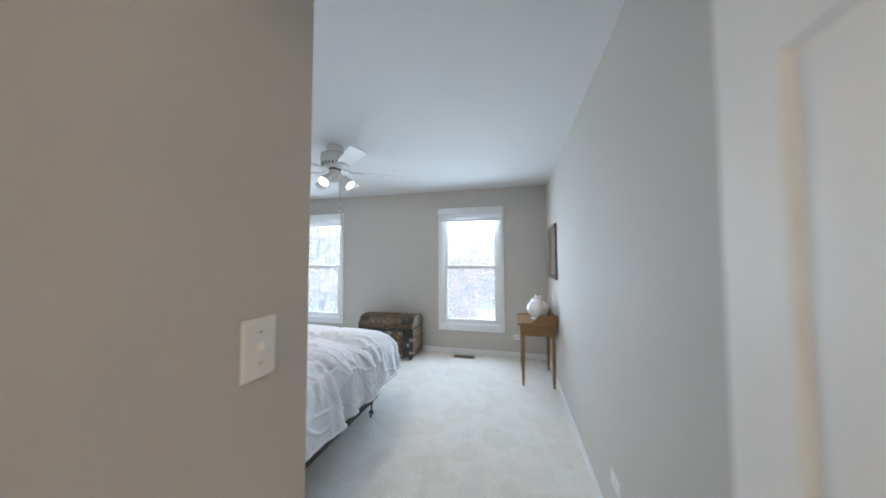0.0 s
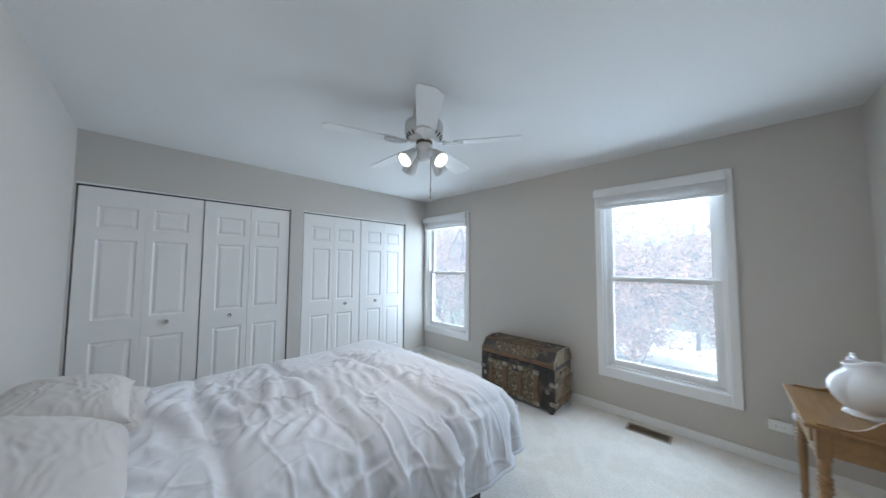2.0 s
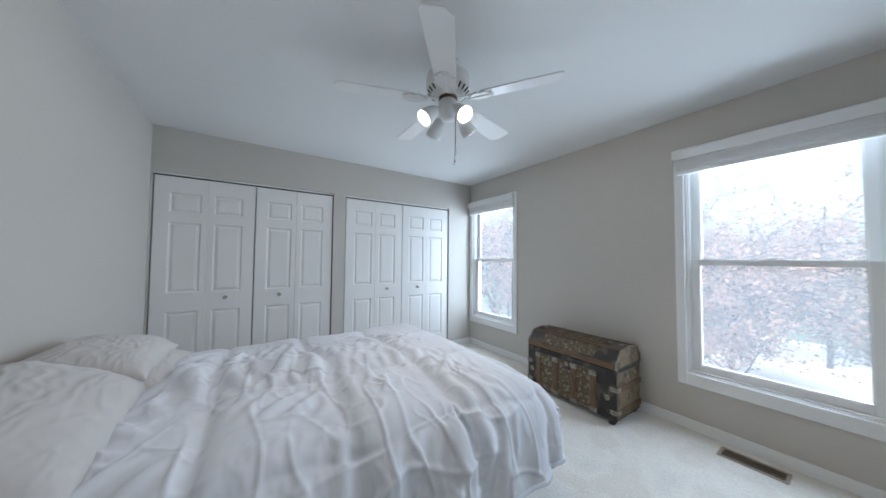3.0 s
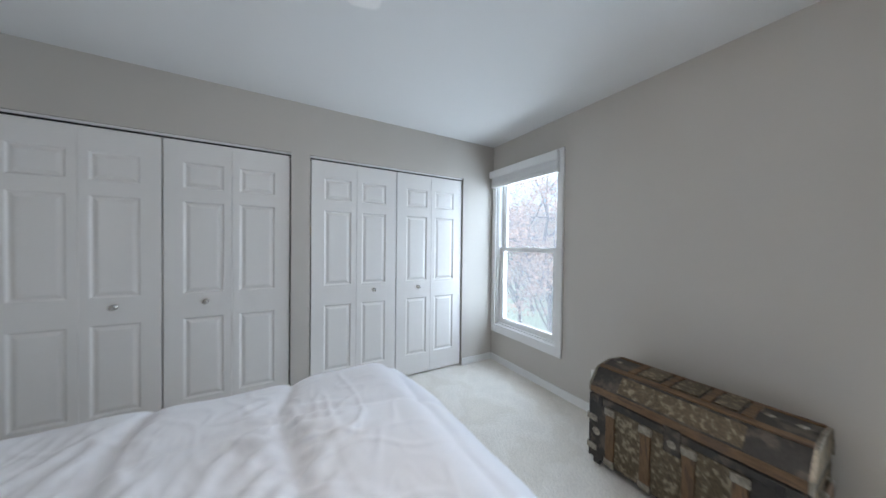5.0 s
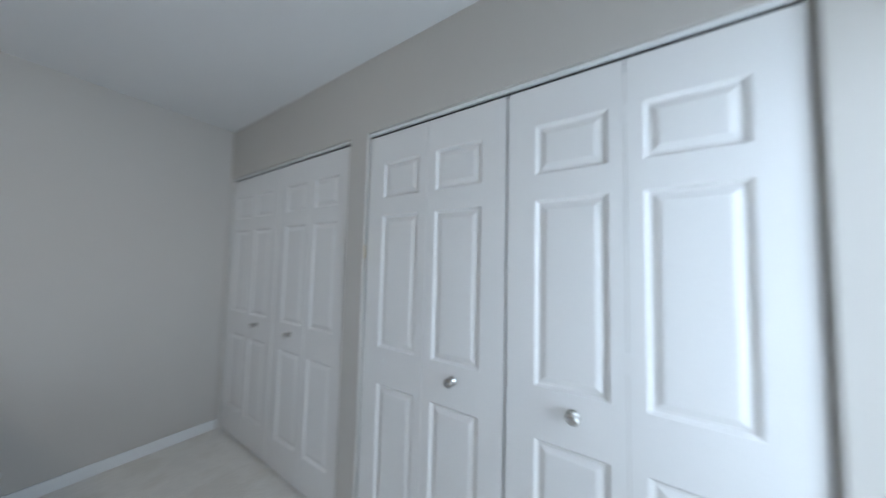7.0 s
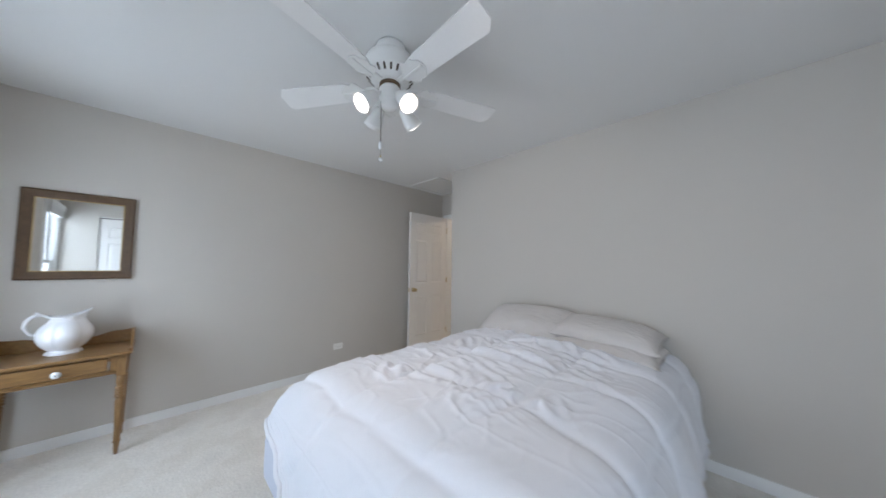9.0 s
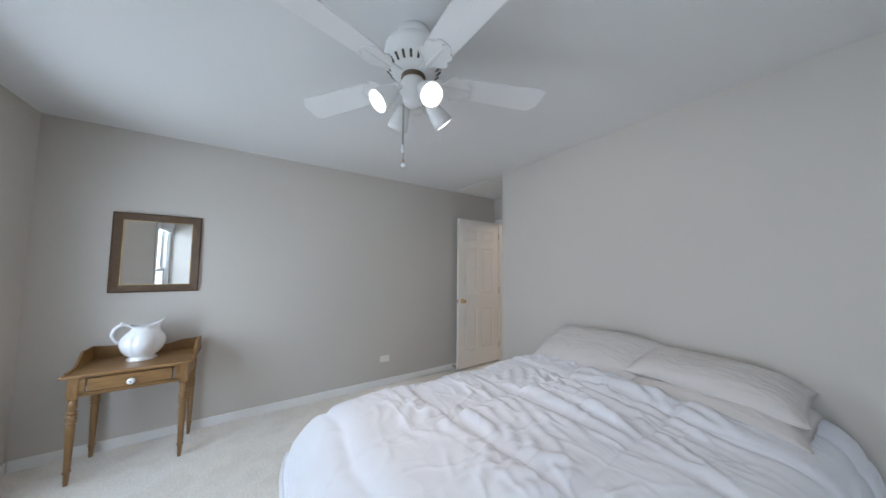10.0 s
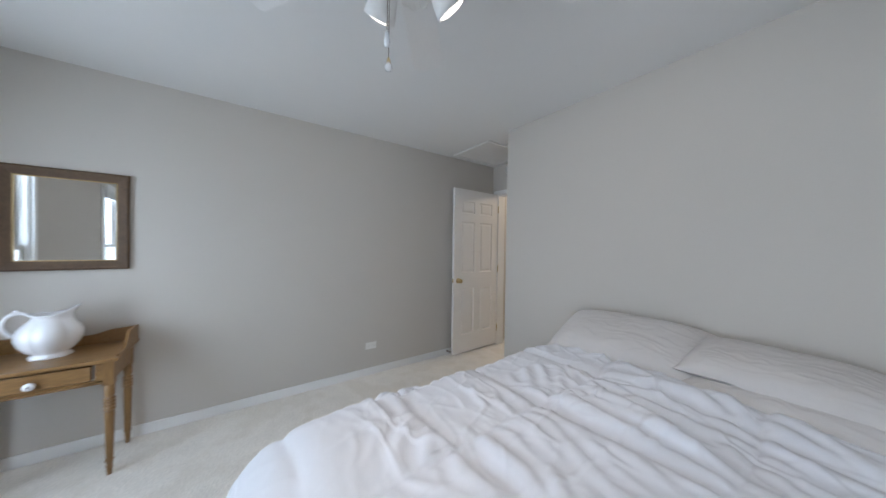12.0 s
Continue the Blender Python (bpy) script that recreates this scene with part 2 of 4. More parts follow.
def window(name, x0, x1, label):
    """A double-hung window in its casing; the wall's room face is y = 0."""
    w = thing(name, label, "window", kind="structure")
    a, b, z0, z1 = x0 + CAS, x1 - CAS, WZ0 + 0.088, WZ1 - CAS
    for nm, it in (("casing", (x0, -0.020, WZ0, a, -0.0005, WZ1)), ("casing", (b, -0.020, WZ0, x1, -0.0005, WZ1)),
                   ("casing", (a, -0.019, WZ0, b, -0.0005, z0)), ("casing", (a, -0.019, z1, b, -0.0005, WZ1))):
        part(nm, boxes(it, bevel=0.004, seg=2), "trim_paint", w)
    part("jamb", boxes((a - 0.001, 0.0, z0, a + 0.016, 0.149, z1), (b - 0.016, 0.0, z0, b + 0.001, 0.149, z1), (a + 0.016, 0.0, z1 - 0.016, b - 0.016, 0.149, z1), bevel=0.002), "trim_paint", w)
    part("window_sill", boxes((a, 0.0, WZ0 + CAS - 0.002, b, 0.149, z0 + 0.006), (a + 0.01, 0.012, z0 + 0.006, b - 0.01, 0.149, z0 + 0.02), bevel=0.002), "trim_paint", w)
    part("track", boxes((a + 0.016, 0.010, z0 + 0.02, a + 0.026, 0.028, z1 - 0.016), (b - 0.026, 0.010, z0 + 0.02, b - 0.016, 0.028, z1 - 0.016),
                        (a + 0.016, 0.066, z0 + 0.02, a + 0.022, 0.072, z1 - 0.016), (b - 0.022, 0.066, z0 + 0.02, b - 0.016, 0.072, z1 - 0.016), bevel=0.002), "trim_paint", w)
    zm, sl, sr = 1.275, a + 0.018, b - 0.018
    for nm, y, zb, zt, low, high in (("lower_sash", 0.032, z0 + 0.02, zm + 0.018, 0.05, 0.034), ("upper_sash", 0.076, zm - 0.018, z1 - 0.016, 0.034, 0.045)):
        st = 0.054
        s = part(nm, boxes((sl, y, zb, sl + st, y + 0.034, zt), (sr - st, y, zb, sr, y + 0.034, zt), (sl + st, y + 0.001, zb, sr - st, y + 0.033, zb + low),
                           (sl + st, y + 0.001, zt - high, sr - st, y + 0.033, zt), bevel=0.004, seg=2), "trim_paint", w)
        part("bead", boxes((sl + st, y + 0.008, zb + low, sl + st + 0.007, y + 0.026, zt - high), (sr - st - 0.007, y + 0.008, zb + low, sr - st, y + 0.026, zt - high),
                           (sl + st + 0.007, y + 0.008, zb + low, sr - st - 0.007, y + 0.026, zb + low + 0.007), (sl + st + 0.007, y + 0.008, zt - high - 0.007, sr - st - 0.007, y + 0.026, zt - high)), "trim_paint", s)
        part("pane", boxes((sl + st + 0.002, y + 0.0155, zb + low + 0.002, sr - st - 0.002, y + 0.0185, zt - high - 0.002)), "window_glass", s)
    part("sash_lock", boxes(((sl + sr) / 2 - 0.03, 0.036, zm + 0.018, (sl + sr) / 2 + 0.03, 0.058, zm + 0.026), ((sl + sr) / 2 - 0.008, 0.040, zm + 0.026, (sl + sr) / 2 + 0.034, 0.052, zm + 0.034), bevel=0.002), "trim_paint", w)
    return w


window("window_1", *WIN[0], "white double-hung window with flat painted casing")
window("window_2", *WIN[1], "white double-hung window beside the closet wall")


# area lamps added outside the two openings, in place of the sky's light
for x0, x1 in WIN:
    day = new("window_sky_lamp", bpy.data.lights.new("window_sky_lamp", "AREA"))
    day.data.shape, day.data.size, day.data.size_y = "RECTANGLE", x1 - x0 + 0.85, WZ1 - WZ0 + 0.7
    day.data.energy, day.data.color = DAY, DAYLIGHT
    day.matrix_world = look(((x0 + x1) / 2, 0.42, (WZ0 + WZ1) / 2 + 0.10), ((x0 + x1) / 2, -1.58, (WZ0 + WZ1) / 2 - 0.22))


def blind(x0, x1, label):
    """A slatted blind drawn up under its valance."""
    d = thing("window_blind", label, "blind", at=pose((x0 + x1) / 2, 0, 0), group="window blinds")
    h = (x1 - x0) / 2
    part("valance", boxes((-h, -0.062, 2.076, h - 0.035, -0.053, 2.150), (-h, -0.053, 2.076, -h + 0.008, -0.021, 2.150), (h - 0.043, -0.053, 2.076, h - 0.035, -0.021, 2.150), bevel=0.002), "trim_paint", d)
    part("headrail", boxes((-h + 0.04, -0.052, 2.085, h - 0.05, -0.021, 2.125), bevel=0.002), "trim_paint", d)
    slat = mesh_of("slat", boxes((-h + 0.03, -0.057, -0.0022, h - 0.035, -0.022, 0.0022)), "fan_blade")
    for k in range(15):
        o = new("slat", slat)
        o.parent = d
        o.matrix_basis = pose(random.uniform(-0.002, 0.002), random.uniform(-0.0015, 0.0015), 2.079 - 0.0066 * k, random.uniform(-3, 3), random.uniform(-0.12, 0.12), 0)
    part("bottom_rail", boxes((-h + 0.028, -0.058, 1.958, h - 0.033, -0.022, 1.982), bevel=0.003), "trim_paint", d)
    for u in (-0.62, 0.05, 0.6):
        part("ladder_tape", boxes((u * h - 0.0025, -0.0588, 1.975, u * h + 0.0025, -0.0575, 2.078)), "trim_paint", d)
    return d


blind(WIN[0][0], WIN[0][1] - 0.005, "white slatted blind drawn up at the window head")
blind(WIN[1][0] - 0.012, WIN[1][1], "white slatted blind drawn up in the corner window")

# ---- doors ----


def panel_leaf(w, h, t, cuts_x, cuts_z, cells):
    """A moulded door leaf in local x (width), z (height), its face at y = 0 towards -y. cells: (column, row) of raised panels."""
    bm = bmesh.new()
    box(bm, 0, 0.0125, 0, w, t, h)
    xs, zs = [0, *cuts_x, w], [0, *cuts_z, h]

    def quad(pts):
        bm.faces.new([bm.verts.new(p) for p in pts])

    def ring(a, b):
        """Sloping strips between two nested rectangles (x0, z0, x1, z1, y)."""
        ca = [(a[0], a[4], a[1]), (a[2], a[4], a[1]), (a[2], a[4], a[3]), (a[0], a[4], a[3])]
        cb = [(b[0], b[4], b[1]), (b[2], b[4], b[1]), (b[2], b[4], b[3]), (b[0], b[4], b[3])]
        for k in range(4):
            j = (k + 1) % 4
            quad((ca[k], ca[j], cb[j], cb[k]))
    for i in range(len(xs) - 1):
        for j in range(len(zs) - 1):
            x0, x1, z0, z1 = xs[i], xs[i + 1], zs[j], zs[j + 1]
            if (i, j) in cells:
                steps = ((0.0, 0.0), (0.004, 0.003), (0.011, 0.0095), (0.018, 0.0095), (0.036, 0.003), (0.040, 0.0025))
                rects = [(x0 + d, z0 + d, x1 - d, z1 - d, y) for d, y in steps]
                for a, b in zip(rects, rects[1:]):
                    ring(a, b)
                r = rects[-1]
                quad(((r[0], r[4], r[1]), (r[2], r[4], r[1]), (r[2], r[4], r[3]), (r[0], r[4], r[3])))
            else:
                quad(((x0, 0, z0), (x1, 0, z0), (x1, 0, z1), (x0, 0, z1)))
    edge = ((0, 0, 0), (w, 0, 0), (w, 0, h), (0, 0, h))
    for k in range(4):
        p, q = edge[k], edge[(k + 1) % 4]
        quad((p, q, (q[0], 0.0125, q[2]), (p[0], 0.0125, p[2])))
    bmesh.ops.remove_doubles(bm, verts=bm.verts, dist=0.00005)
    bmesh.ops.recalc_face_normals(bm, faces=bm.faces)
    return bm


KNOB = [(0, 0), (0.015, 0), (0.015, 0.003), (0.007, 0.006), (0.006, 0.016), (0.012, 0.022), (0.0155, 0.028), (0.014, 0.034), (0.008, 0.037), (0, 0.038)]


def closet_pair(y0, y1, hinge_first, label):
    """Two hinged leaves that fold: half of a closet's front. y0, y1: its extent along the wall."""
    d = thing("closet_door", label, "closet door", group="bifold closet doors")
    lw, h = (y1 - y0) / 2, TOP - 0.047
    for k in range(2):
        wide_low = (k == 0)
        s0, s1 = (0.100, 0.045) if wide_low else (0.045, 0.100)
        bm = panel_leaf(lw - 0.002, h, 0.03, (s0, lw - 0.002 - s1), (0.195, 0.765, 0.935, 1.575, 1.665, 1.845), {(1, 1), (1, 3), (1, 5)})
        # local x runs along +y of the room, the face looks to +x
        leaf = part("leaf", bm, "door_paint", d, at=pose(WX - 0.018, y0 + k * lw + 0.001, 0.018, 0, 0, 90))
    ky = y0 + (0.525 if hinge_first else 0.224)
    part("knob", lathe([(r * 1.2, z * 1.1) for r, z in KNOB], 20), "nickel", d, "brushed nickel knob", smooth=True, at=pose(WX - 0.0165, ky, 0.893, 0, 90, 0))
    for z in (0.25, 1.05, 1.8):
        part("hinge", boxes((WX - 0.0185, y0 + lw - 0.004, z, WX - 0.0165, y0 + lw + 0.004, z + 0.06)), "door_paint", d)
    for yy in ((y0 + 0.03, y1 - 0.05) if hinge_first else (y0 + 0.05, y1 - 0.03)):
        part("pivot_pin", lathe([(0, 0), (0.004, 0), (0.004, 0.028), (0, 0.028)], 10), "nickel", d, at=pose(WX - 0.033, yy, TOP - 0.030))
    return d


for y0, y1, txt in ((A0, A1, "beside the bed head"), (B0, B1, "beside the window")):
    ym = (y0 + y1) / 2
    closet_pair(y0 + 0.010, ym - 0.004, True, "white moulded six-panel bifold closet door " + txt)
    closet_pair(ym + 0.004, y1 - 0.010, False, "white moulded six-panel bifold closet door " + txt)
    tagged(part("trim", boxes((WX - 0.030, y0, TOP - 0.014, WX - 0.014, y1, TOP - 0.0005), bevel=0.002), "trim_paint"), "white metal track above the closet doors", "track", kind="structure")
    # solid dark box added where only shade lies behind the track
    tagged(part("trim", boxes((WX - 0.108, y0, TOP - 0.020, WX - 0.032, y1, TOP - 0.001)), "gap_shade"), "dark strip for the shade behind the closet door track", "track", kind="structure")
tagged(part("strike_bumper", boxes((WX - 0.012, B0 - 0.0005, 1.38, WX - 0.004, B0 + 0.004, 1.45), bevel=0.001), "brass"), "small tarnished brass catch beside closet opening", "catch")

# room door, standing open along the passage wall
door = thing("door_1", "cream painted six-panel door standing open", "door", at=pose(-0.098, DY + 0.004, 0.0, 0, 0, 92), kind="structure")
DW = 0.765
# local x from hinge to free edge, face to -y local (towards the room)
bm = panel_leaf(DW, 2.02, 0.035, (0.11, 0.335, 0.43, 0.655), (0.225, 0.795, 0.985, 1.62, 1.72, 1.875), {(1, 1), (3, 1), (1, 3), (3, 3), (1, 5), (3, 5)})
bm.transform(Matrix.Diagonal((1, -1, 1, 1)))
bmesh.ops.recalc_face_normals(bm, faces=bm.faces)
bm.transform(Matrix.Translation((0, 0.0, 0.025)))
part("leaf", bm, "door_paint", door)
part("door_handle", lathe([(0, 0), (0.032, 0), (0.032, 0.004), (0.022, 0.008), (0.011, 0.012), (0.010, 0.028), (0.020, 0.034), (0.027, 0.045), (0.025, 0.058), (0.014, 0.066), (0, 0.067)], 24), "brass", door, "brushed brass door knob", smooth=True, at=pose(DW - 0.065, 0.0005, 0.92, -90, 0, 0))
part("latch_plate", boxes((DW, -0.028, 0.895, DW + 0.0015, -0.008, 0.945)), "brass", door, "brass latch plate")
for z in (0.2, 1.0, 1.8):
    part("hinge", lathe([(0, 0), (0.006, 0), (0.006, 0.09), (0, 0.09)], 10), "brass", door, at=pose(-0.004, 0.006, z))

# casing and lining of the room doorway
dc = thing("door_frame", "white painted casing around the room doorway", "door frame", kind="structure")
for it in ((DX0 - 0.055, DY, 0.001, DX0, DY + 0.016, 2.10), (DX1, DY, 0.001, DX1 + 0.055, DY + 0.016, 2.10), (DX0, DY, 2.05, DX1, DY + 0.0155, 2.10)):
    part("casing", boxes(it, bevel=0.003, seg=2), "trim_paint", dc)
for it in ((DX0 + 0.001, DY - 0.125, 0.001, DX0 + 0.016, DY - 0.001, 2.049), (DX1 - 0.016, DY - 0.125, 0.001, DX1 - 0.001, DY - 0.001, 2.049), (DX0 + 0.016, DY - 0.125, 2.034, DX1 - 0.016, DY - 0.001, 2.049)):
    part("lining", boxes(it), "trim_paint", dc)
tagged(part("door_stop", lathe([(0, 0), (0.012, 0), (0.012, 0.004), (0.005, 0.006), (0.005, 0.045), (0.009, 0.047), (0.009, 0.058), (0, 0.06)], 14, pose(-0.0125, -3.60, 0.045, 0, -90, 0)), "rubber"), "small brown rubber door stop on the baseboard", "door stop")

# ---- baseboards, plates, register ----
BH = 0.074
for k, it in enumerate(((WX + 0.012, -0.012, 0.0, -0.012, -0.0005, BH), (-0.012, DY + 0.017, 0.0, -0.0005, -0.0125, BH), (WX + 0.0005, SY + 0.0005, 0.0, CX, SY + 0.012, BH),
                        (CX + 0.0005, DY + 0.017, 0.0, CX + 0.012, SY + 0.012, BH), (WX + 0.0005, B1, 0.0, WX + 0.012, -0.0005, BH), (WX + 0.0005, A1, 0.0, WX + 0.012, B0, BH))):
    tagged(part("baseboard", boxes(it, bevel=0.004, seg=2), "trim_paint"), "low white painted baseboard along the wall", "baseboard", kind="structure")


def outlet(m, label):
    """A wall socket lying on its side; local x along the wall, z up, face to -y."""
    d = thing("wall_outlet", label, "outlet", at=m, group="wall outlets")
    part("cover_plate", boxes((-0.0575, -0.006, -0.035, 0.0575, -0.0005, 0.035), bevel=0.003, seg=2), "plate_plastic", d)
    for u in (-0.0195, 0.0195):
        s = part("socket", boxes((u - 0.014, -0.0085, -0.017, u + 0.014, -0.006, 0.017), bevel=0.002), "plate_plastic", d)
        part("slot", boxes((u - 0.006, -0.0088, 0.004, u + 0.002, -0.0083, 0.006), (u - 0.006, -0.0088, -0.006, u + 0.003, -0.0083, -0.004)), "slot", s)
    part("screw", lathe([(0, 0), (0.003, 0), (0.002, 0.0015), (0, 0.002)], 10), "nickel", d, at=pose(0, -0.006, 0, 90, 0, 0))
    return d


outlet(pose(-2.885, 0, 0.315), "white duplex outlet mounted sideways beside the trunk")
outlet(pose(-0.42, 0, 0.285), "white duplex outlet mounted sideways behind the side table")
outlet(pose(0, -2.62, 0.300, 0, 0, -90), "white duplex outlet mounted sideways low on wall")

sw = thing("light_switch", "white toggle light switch on passage wall", "light switch", at=pose(CX, -3.722, 1.196, 0, 0, 90))
part("cover_plate", boxes((-0.037, -0.006, -0.058, 0.037, -0.0005, 0.058), bevel=0.003, seg=2), "plate_plastic", sw)
part("toggle", boxes((-0.005, -0.018, -0.004, 0.005, -0.006, 0.011), bevel=0.0015), "plate_plastic", sw)
part("collar", boxes((-0.007, -0.0075, -0.014, 0.007, -0.006, 0.014), bevel=0.0007), "plate_plastic", sw)
for z in (-0.03, 0.03):
    part("screw", lathe([(0, 0), (0.003, 0), (0.002, 0.0015), (0, 0.002)], 10), "nickel", sw, at=pose(0, -0.006, z, 90, 0, 0))

fr = thing("floor_register", "brown metal floor heating register set in carpet", "floor vent", at=pose(-1.163, -0.155, 0.0))
part("rim", boxes((-0.155, -0.068, 0.0, 0.155, -0.05, 0.006), (-0.155, 0.05, 0.0, 0.155, 0.068, 0.006), (-0.155, -0.05, 0.0, -0.137, 0.05, 0.006), (0.137, -0.05, 0.0, 0.155, 0.05, 0.006), bevel=0.002), "register_rim", fr)
# thin dark sheet painted for the shade down the duct
part("duct", boxes((-0.137, -0.05, 0.0005, 0.137, 0.05, 0.0012)), "slot", fr)
fin = mesh_of("fin", boxes((-0.0015, -0.05, 0.001, 0.0015, 0.05, 0.005)), "register")
for k in range(26):
    o = new("fin", fin)
    o.parent = fr
    o.matrix_basis = pose(-0.132 + 0.264 * k / 25, 0, 0)
part("divider", boxes((-0.137, -0.003, 0.001, 0.137, 0.003, 0.0058)), "register", fr)

# attic hatch and alarm above the passage
hatch = thing("ceiling_hatch", "white flat attic hatch with thin moulding", "hatch", kind="structure")
part("panel", boxes((-0.665, -4.25, H - 0.004, -0.115, -3.615, H - 0.0005)), "ceiling_paint", hatch)
part("moulding", boxes((-0.69, -3.615, H - 0.014, -0.09, -3.59, H - 0.0005), (-0.69, -4.275, H - 0.014, -0.09, -4.25, H - 0.0005), (-0.69, -4.25, H - 0.014, -0.665, -3.615, H - 0.0005), (-0.115, -4.25, H - 0.014, -0.09, -3.615, H - 0.0005), bevel=0.003), "trim_paint", hatch)
al = thing("smoke_detector", "round white smoke detector above the doorway", "smoke detector", at=pose(-0.30, DY + 0.0005, 2.345, -90, 0, 0))
part("case", lathe([(0, 0), (0.062, 0), (0.062, 0.012), (0.055, 0.026), (0.03, 0.032), (0, 0.032)], 32), "plate_plastic", al, smooth=True)
part("test_button", lathe([(0, 0.032), (0.009, 0.032), (0.008, 0.035), (0, 0.0355)], 16), "plate_plastic", al)

# hallway lamp beyond the door
hl = thing("hall_lamp", "round frosted hallway ceiling lamp", "ceiling lamp", at=pose(-0.5, -5.6, H))
part("base", lathe([(0, -0.0005), (0.13, -0.0005), (0.13, -0.02), (0, -0.02)], 28), "fan_white", hl)
part("shade", lathe([(0.12, -0.02), (0.12, -0.05), (0.09, -0.09), (0.04, -0.11), (0, -0.112)], 28), "hall_glow", hl, smooth=True)

# ---- bed ----
BX0, BX1, BY0, BY1 = -3.10, -1.615, -3.56, -1.50
bed = thing("bed", "low bed on dark steel frame with pale box spring", "bed", at=pose(0, 0, 0))
part("box_spring", boxes((BX0 + 0.06, BY0, 0.215, BX1 - 0.02, BY1 + 0.025, 0.42), bevel=0.025, seg=3), "ticking", bed, "pale blue-white fabric box spring", smooth=False)
part("mattress", boxes((BX0 + 0.05, BY0, 0.42, BX1 - 0.015, BY1 - 0.03, 0.63), bevel=0.07, seg=4), "ticking", bed)
for it in ((BX1 - 0.03, BY0 + 0.1, 0.165, BX1 - 0.026, BY1 - 0.35, 0.225), (BX1 - 0.065, BY0 + 0.1, 0.205, BX1 - 0.026, BY1 - 0.35, 0.2145),
           (BX0 + 0.026, BY0 + 0.1, 0.165, BX0 + 0.03, BY1 - 0.35, 0.225), (BX0 + 0.026, BY0 + 0.1, 0.205, BX0 + 0.065, BY1 - 0.35, 0.2145)):
    part("side_rail", boxes(it), "iron", bed, "dark steel side rail")
for y in (BY1 - 0.37, BY0 + 0.45):
    part("cross_rail", boxes((BX0 + 0.066, y - 0.018, 0.205, BX1 - 0.066, y + 0.018, 0.2145)), "iron", bed)
for x in (BX1 - 0.075, BX0 + 0.075):
    for y in (BY1 - 0.37, BY0 + 0.45):
        lg = part("leg", lathe([(0, 0.05), (0.006, 0.05), (0.006, 0.10), (0.012, 0.105), (0.013, 0.205), (0, 0.205)], 14), "iron", bed, at=pose(x, y, 0))
        part("caster", lathe([(0, -0.011), (0.02, -0.011), (0.025, -0.006), (0.025, 0.006), (0.02, 0.011), (0, 0.011)], 20), "rubber", lg, "worn brown caster wheel", at=pose(0, -0.012, 0.0255, 0, 90, 25))
        part("caster_fork", boxes((-0.016, -0.02, 0.024, -0.0125, 0.006, 0.055), (0.0125, -0.02, 0.024, 0.016, 0.006, 0.055), (-0.016, -0.02, 0.05, 0.016, 0.006, 0.056), bevel=0.001), "iron", lg)


def smooth(e0, e1, x):
    t = np.clip((x - e0) / (e1 - e0), 0, 1)
    return t * t * (3 - 2 * t)


def field(shape, step, lu, lv, seed):
    """A smooth random field of unit spread, its humps about lu by lv metres."""
    g = np.random.default_rng(seed).normal(0, 1, shape)
    ku, kv = np.fft.fftfreq(shape[0], step[0])[:, None], np.fft.rfftfreq(shape[1], step[1])[None]
    f = np.fft.irfft2(np.fft.rfft2(g) * np.exp(-3.0 * ((ku * lu) ** 2 + (kv * lv) ** 2)), s=shape)
    return f / f.std()


def rumple(P0, N, slack_u, slack_v, skew, press, hold, seed, rounds):
    """Let a sheet with more cloth than room settle on the surface P0 with normals N: it buckles into folds."""
    shape = P0.shape[:2]
    links = []
    for di, dj, k in ((1, 0, 0.9), (0, 1, 0.9), (1, 1, 0.35), (1, -1, 0.35), (3, 0, 0.26), (0, 3, 0.26), (2, 2, 0.15), (2, -2, 0.15), (6, 0, 0.04), (0, 6, 0.04)):
        a = (slice(0, shape[0] - di), slice(max(0, -dj), shape[1] - max(0, dj)))
        b = (slice(di, shape[0]), slice(max(0, dj), shape[1] + min(0, dj)))
        vec = P0[b] - P0[a]
        rest = np.linalg.norm(vec, axis=-1)
        wu = di * di / (di * di + dj * dj)
        rest = rest * (1 + (slack_u[a] + slack_u[b]) / 2 * wu + (slack_v[a] + slack_v[b]) / 2 * (1 - wu) + np.sign(di * dj) * (skew[a] + skew[b]) / 2)
        links.append((a, b, rest, k))
    P = P0 + N * (0.003 * field(shape, (0.012, 0.012), 0.05, 0.05, seed) + 0.006 * field(shape, (0.012, 0.012), 0.16, 0.12, seed + 1) + 0.006)[..., None]
    total = np.zeros(shape)
    for a, b, rest, k in links:
        total[a] += k
        total[b] += k
    vel = np.zeros_like(P)
    for n in range(rounds):
        vel *= 0.86
        Q = P + vel
        push = np.zeros_like(P)
        for a, b, rest, k in links:
            d = Q[b] - Q[a]
            ln = np.sqrt((d * d).sum(-1)) + 1e-9
            c = d * (0.5 * k * (ln - rest) / ln)[..., None]
            push[a] += c
            push[b] -= c
        Q = Q + push * (1.5 / total)[..., None]
        off = Q - P0
        h = (off * N).sum(-1)
        flat = off - N * h[..., None]
        h = np.maximum(h, 0.0) * (1 - press)
        flat = flat * (1 - hold)
        Q = P0 + flat + N * h[..., None]
        vel, P = Q - P, Q
    return P


